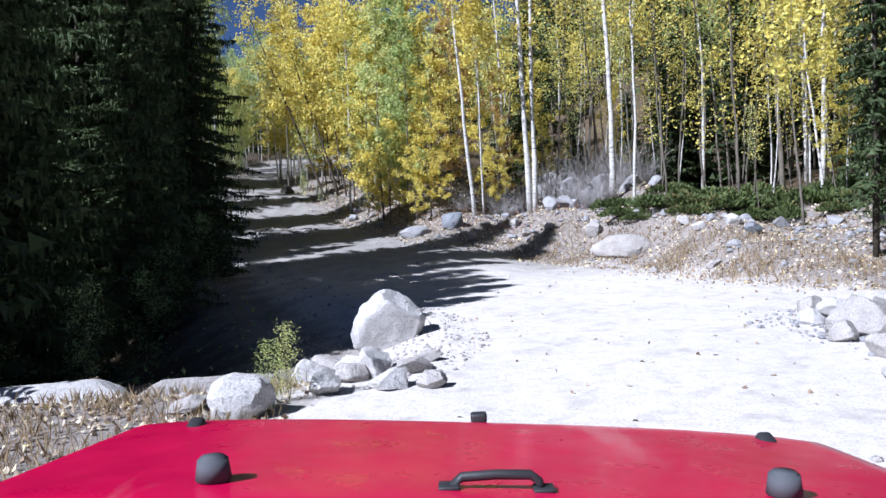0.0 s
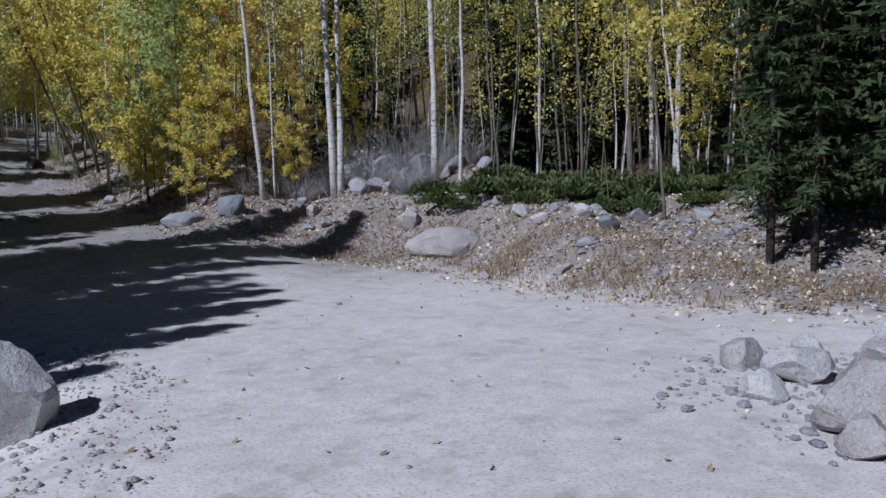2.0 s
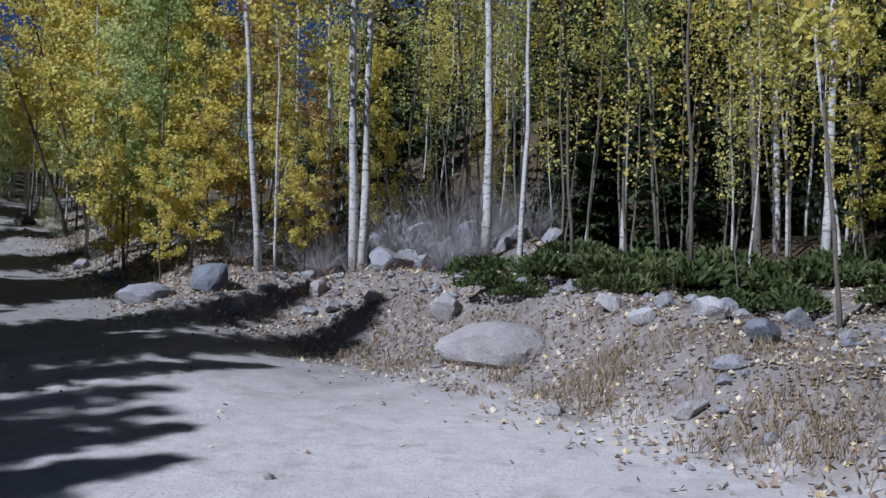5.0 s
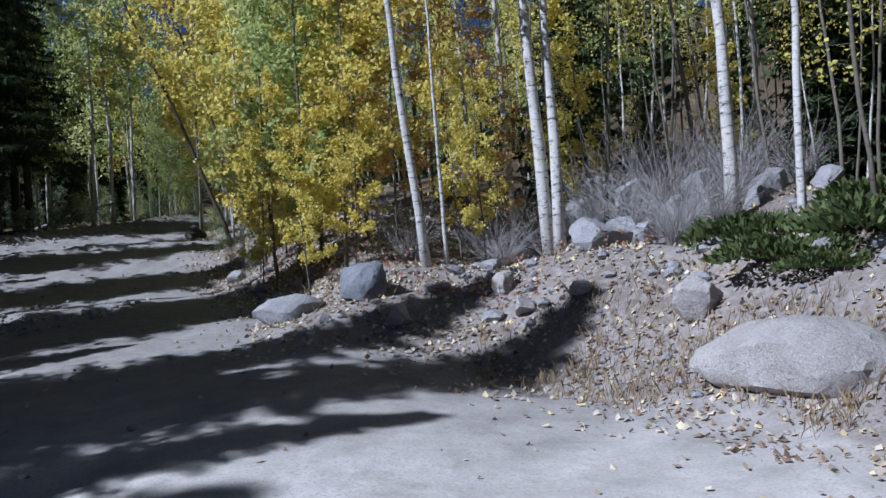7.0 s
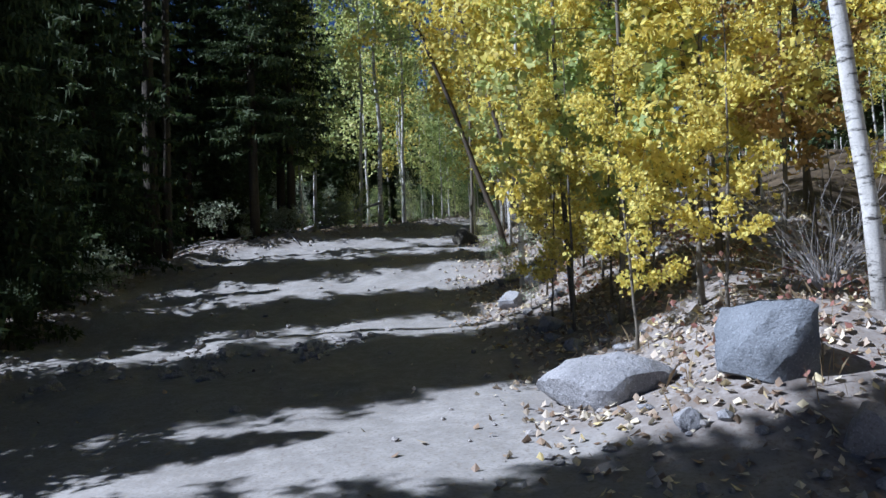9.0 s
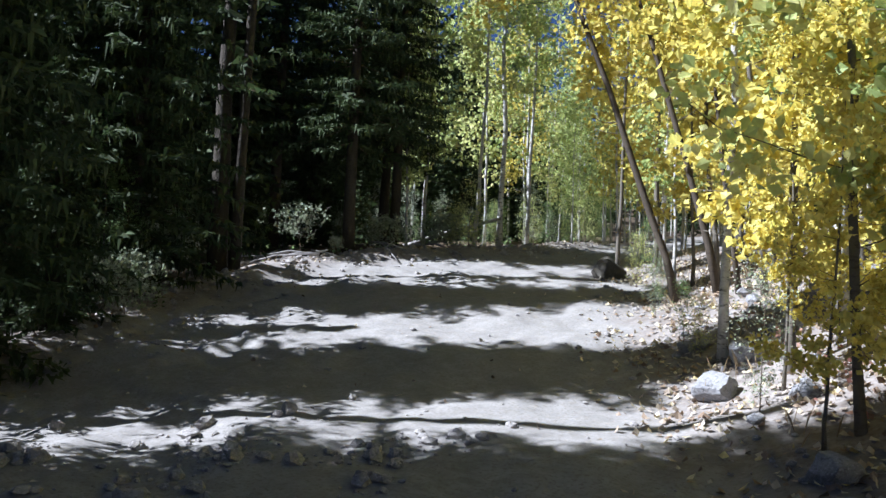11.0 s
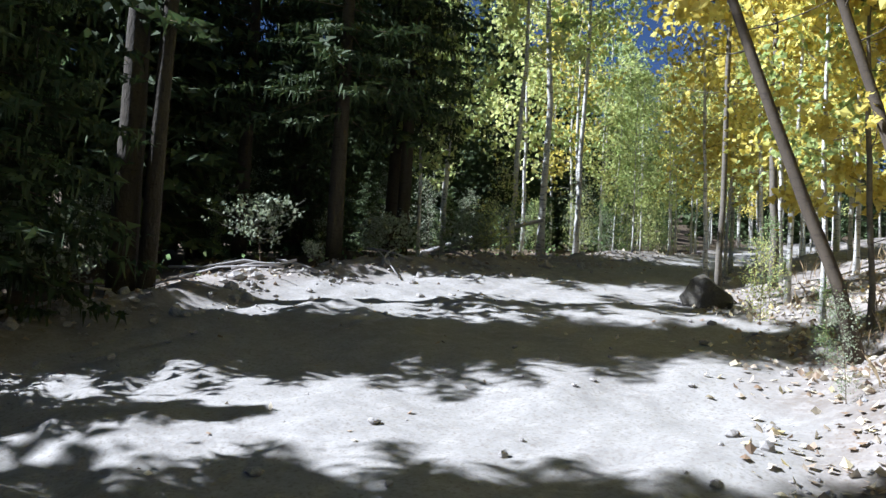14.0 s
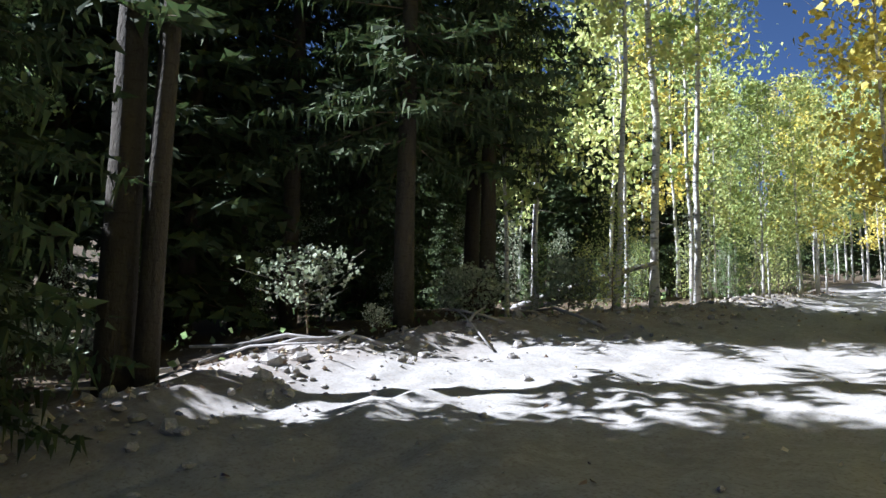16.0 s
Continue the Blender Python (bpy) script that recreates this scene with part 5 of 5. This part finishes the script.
tn.colour(tn.mix(tn.noise(12, 5), (0.02, 0.02, 0.02), (0.12, 0.105, 0.09)))
M_TYRE = tn.m
sn = Nodes("rim_metal", 0.35, 0.5)
sn.b.inputs["Metallic"].default_value = 1.0
sn.colour(sn.mix(sn.noise(8, 4), (0.5, 0.5, 0.5), (0.35, 0.34, 0.32)))
M_RIM = sn.m
ln = Nodes("lamp_glass", 0.1, 0.6)
ln.colour(ln.mix(ln.noise(60, 2), (0.75, 0.76, 0.78), (0.6, 0.6, 0.62)))
M_LAMP = ln.m

car = thing("off_road_vehicle", (0.10, -0.02, 0.0), "red open off-road vehicle with dusty bonnet", "vehicle")


def bonnet_z(x, y):
    fall = 0.10 * max(0.0, y - 1.06) + 1.6 * max(0.0, y - 1.64) ** 2
    return 1.262 - fall - 0.02 * (abs(x) / 0.70) ** 3 - 0.063 * x - 0.03 * max(0.0, 0.8 - y)


def rounded_box(size, bevel=0.03, segments=3):
    bm = bmesh.new()
    bmesh.ops.create_cube(bm, size=1.0)
    for v in bm.verts:
        v.co = Vector((v.co.x * size[0], v.co.y * size[1], v.co.z * size[2]))
    bmesh.ops.bevel(bm, geom=bm.edges[:], offset=bevel, segments=segments, affect="EDGES", profile=0.5)
    return bm


def shifted(bm, at, turn=(0, 0, 0)):
    bm.transform(pose(*at, *turn))
    return bm


bm = bmesh.new()
nxh, nyh = 40, 36
grid = []
for j in range(nyh + 1):
    y = 0.50 + (1.80 - 0.50) * j / nyh
    half = 0.79 - 0.05 * max(0.0, (y - 0.5) / 1.3) - 0.16 * max(0.0, (y - 1.62) / 0.18) ** 2
    row = []
    for i in range(nxh + 1):
        s = 2 * i / nxh - 1
        x = s * half
        drop = 0.05 * max(0.0, (abs(s) - 0.94) / 0.06) ** 2
        row.append(bm.verts.new((x, y, bonnet_z(x, y) - drop)))
    grid.append(row)
for j in range(nyh):
    for i in range(nxh):
        bm.faces.new((grid[j][i], grid[j][i + 1], grid[j + 1][i + 1], grid[j + 1][i]))
rim_edges = [e for e in bm.edges if e.is_boundary]
ex = bmesh.ops.extrude_edge_only(bm, edges=rim_edges)
for g in ex["geom"]:
    if isinstance(g, bmesh.types.BMVert):
        g.co.z -= 0.12
part("bonnet", bm, M_RED, car, "glossy dusty red bonnet")
for x in (-0.40, 0.41):
    bm = bmesh.new()
    bmesh.ops.create_cone(bm, segments=24, radius1=0.026, radius2=0.021, depth=0.036, cap_ends=True)
    bmesh.ops.bevel(bm, geom=[e for e in bm.edges if e.calc_face_angle(0) > 0.6], offset=0.004, segments=2, affect="EDGES")
    part("rubber_stop", shifted(bm, (x, 1.12, bonnet_z(x, 1.12) + 0.018)), M_RUBBER, car, "grey rubber bonnet stop")
v, f = tube([(-0.064, 0, -0.01), (-0.060, 0, 0.010), (-0.048, 0, 0.019), (0, 0, 0.021), (0.048, 0, 0.019), (0.060, 0, 0.010), (0.064, 0, -0.01)], [0.006, 0.006, 0.007, 0.007, 0.007, 0.006, 0.006], 10)
m = mesh_of("tie_loop", v + np.array([0.0, 1.10, bonnet_z(0, 1.10)]), f, M_BLACK, True)
loop = piece("tie_loop", m, car, "black metal tie-down loop")
for x in (-0.066, 0.066):
    part("foot", shifted(rounded_box((0.03, 0.03, 0.006), 0.002, 2), (x, 1.10, bonnet_z(x, 1.10) + 0.003)), M_BLACK, loop)
part("washer_nozzle", shifted(rounded_box((0.035, 0.03, 0.022), 0.006), (0.0, 1.72, bonnet_z(0, 1.72) + 0.012)), M_BLACK, car)
for x in (-0.58, 0.58):
    part("bonnet_latch", shifted(rounded_box((0.035, 0.075, 0.05), 0.012), (x, 1.60, bonnet_z(x, 1.60) - 0.02), (18, 0, 0)), M_BLACK, car, "black bonnet latch")
part("grille", shifted(rounded_box((1.10, 0.06, 0.46), 0.04), (0, 1.77, 0.86)), M_RED, car)
for k in range(7):
    part("grille_slot", shifted(rounded_box((0.055, 0.02, 0.30), 0.009), (-0.24 + 0.08 * k, 1.80, 0.87)), M_BLACK, car)
for x in (-0.42, 0.42):
    bm = bmesh.new()
    bmesh.ops.create_cone(bm, segments=28, radius1=0.09, radius2=0.085, depth=0.04, cap_ends=True)
    part("headlight", shifted(bm, (x, 1.805, 0.90), (-90, 0, 0)), M_LAMP, car, "round clear headlight")
part("bumper", shifted(rounded_box((1.60, 0.16, 0.18), 0.05), (0, 1.98, 0.58)), M_BLACK, car)
part("body", shifted(rounded_box((1.36, 2.6, 0.50), 0.08, 4), (0, -0.75, 0.80)), M_RED, car)
part("engine_bay", shifted(rounded_box((1.14, 1.25, 0.50), 0.06, 4), (0, 1.10, 0.85)), M_RED, car)
for x in (-0.78, 0.78):
    for y in (1.25, -1.45):
        part("fender", shifted(rounded_box((0.30, 1.00, 0.06), 0.025), (x * 0.98, y, 0.96)), M_BLACK, car)
        wheel = piece("wheel", mesh_of("wheel", *tube([(-0.05, 0, 0), (0.05, 0, 0)], [0.06, 0.06], 14), M_BLACK), car)
        wheel.location = (x, y, 0.40)
        bm = bmesh.new()
        prof = [(-0.12, 0.22), (-0.13, 0.34), (-0.09, 0.395), (0, 0.405), (0.09, 0.395), (0.13, 0.34), (0.12, 0.22)]
        ring = [bm.verts.new((a, 0, b)) for a, b in prof]
        es = [bm.edges.new((p, q)) for p, q in zip(ring, ring[1:] + ring[:1])]
        bmesh.ops.spin(bm, geom=ring + es, axis=(1, 0, 0), cent=(0, 0, 0), angle=math.tau, steps=40, use_duplicate=False, use_merge=True)
        part("tyre", bm, M_TYRE, wheel, "black dusty off-road tyre")
        bm = bmesh.new()
        bmesh.ops.create_cone(bm, segments=30, radius1=0.225, radius2=0.225, depth=0.16, cap_ends=True)
        bmesh.ops.bevel(bm, geom=[e for e in bm.edges if e.calc_face_angle(0) > 0.6], offset=0.02, segments=3, affect="EDGES")
        part("rim", shifted(bm, (0, 0, 0), (0, 90, 0)), M_RIM, wheel)
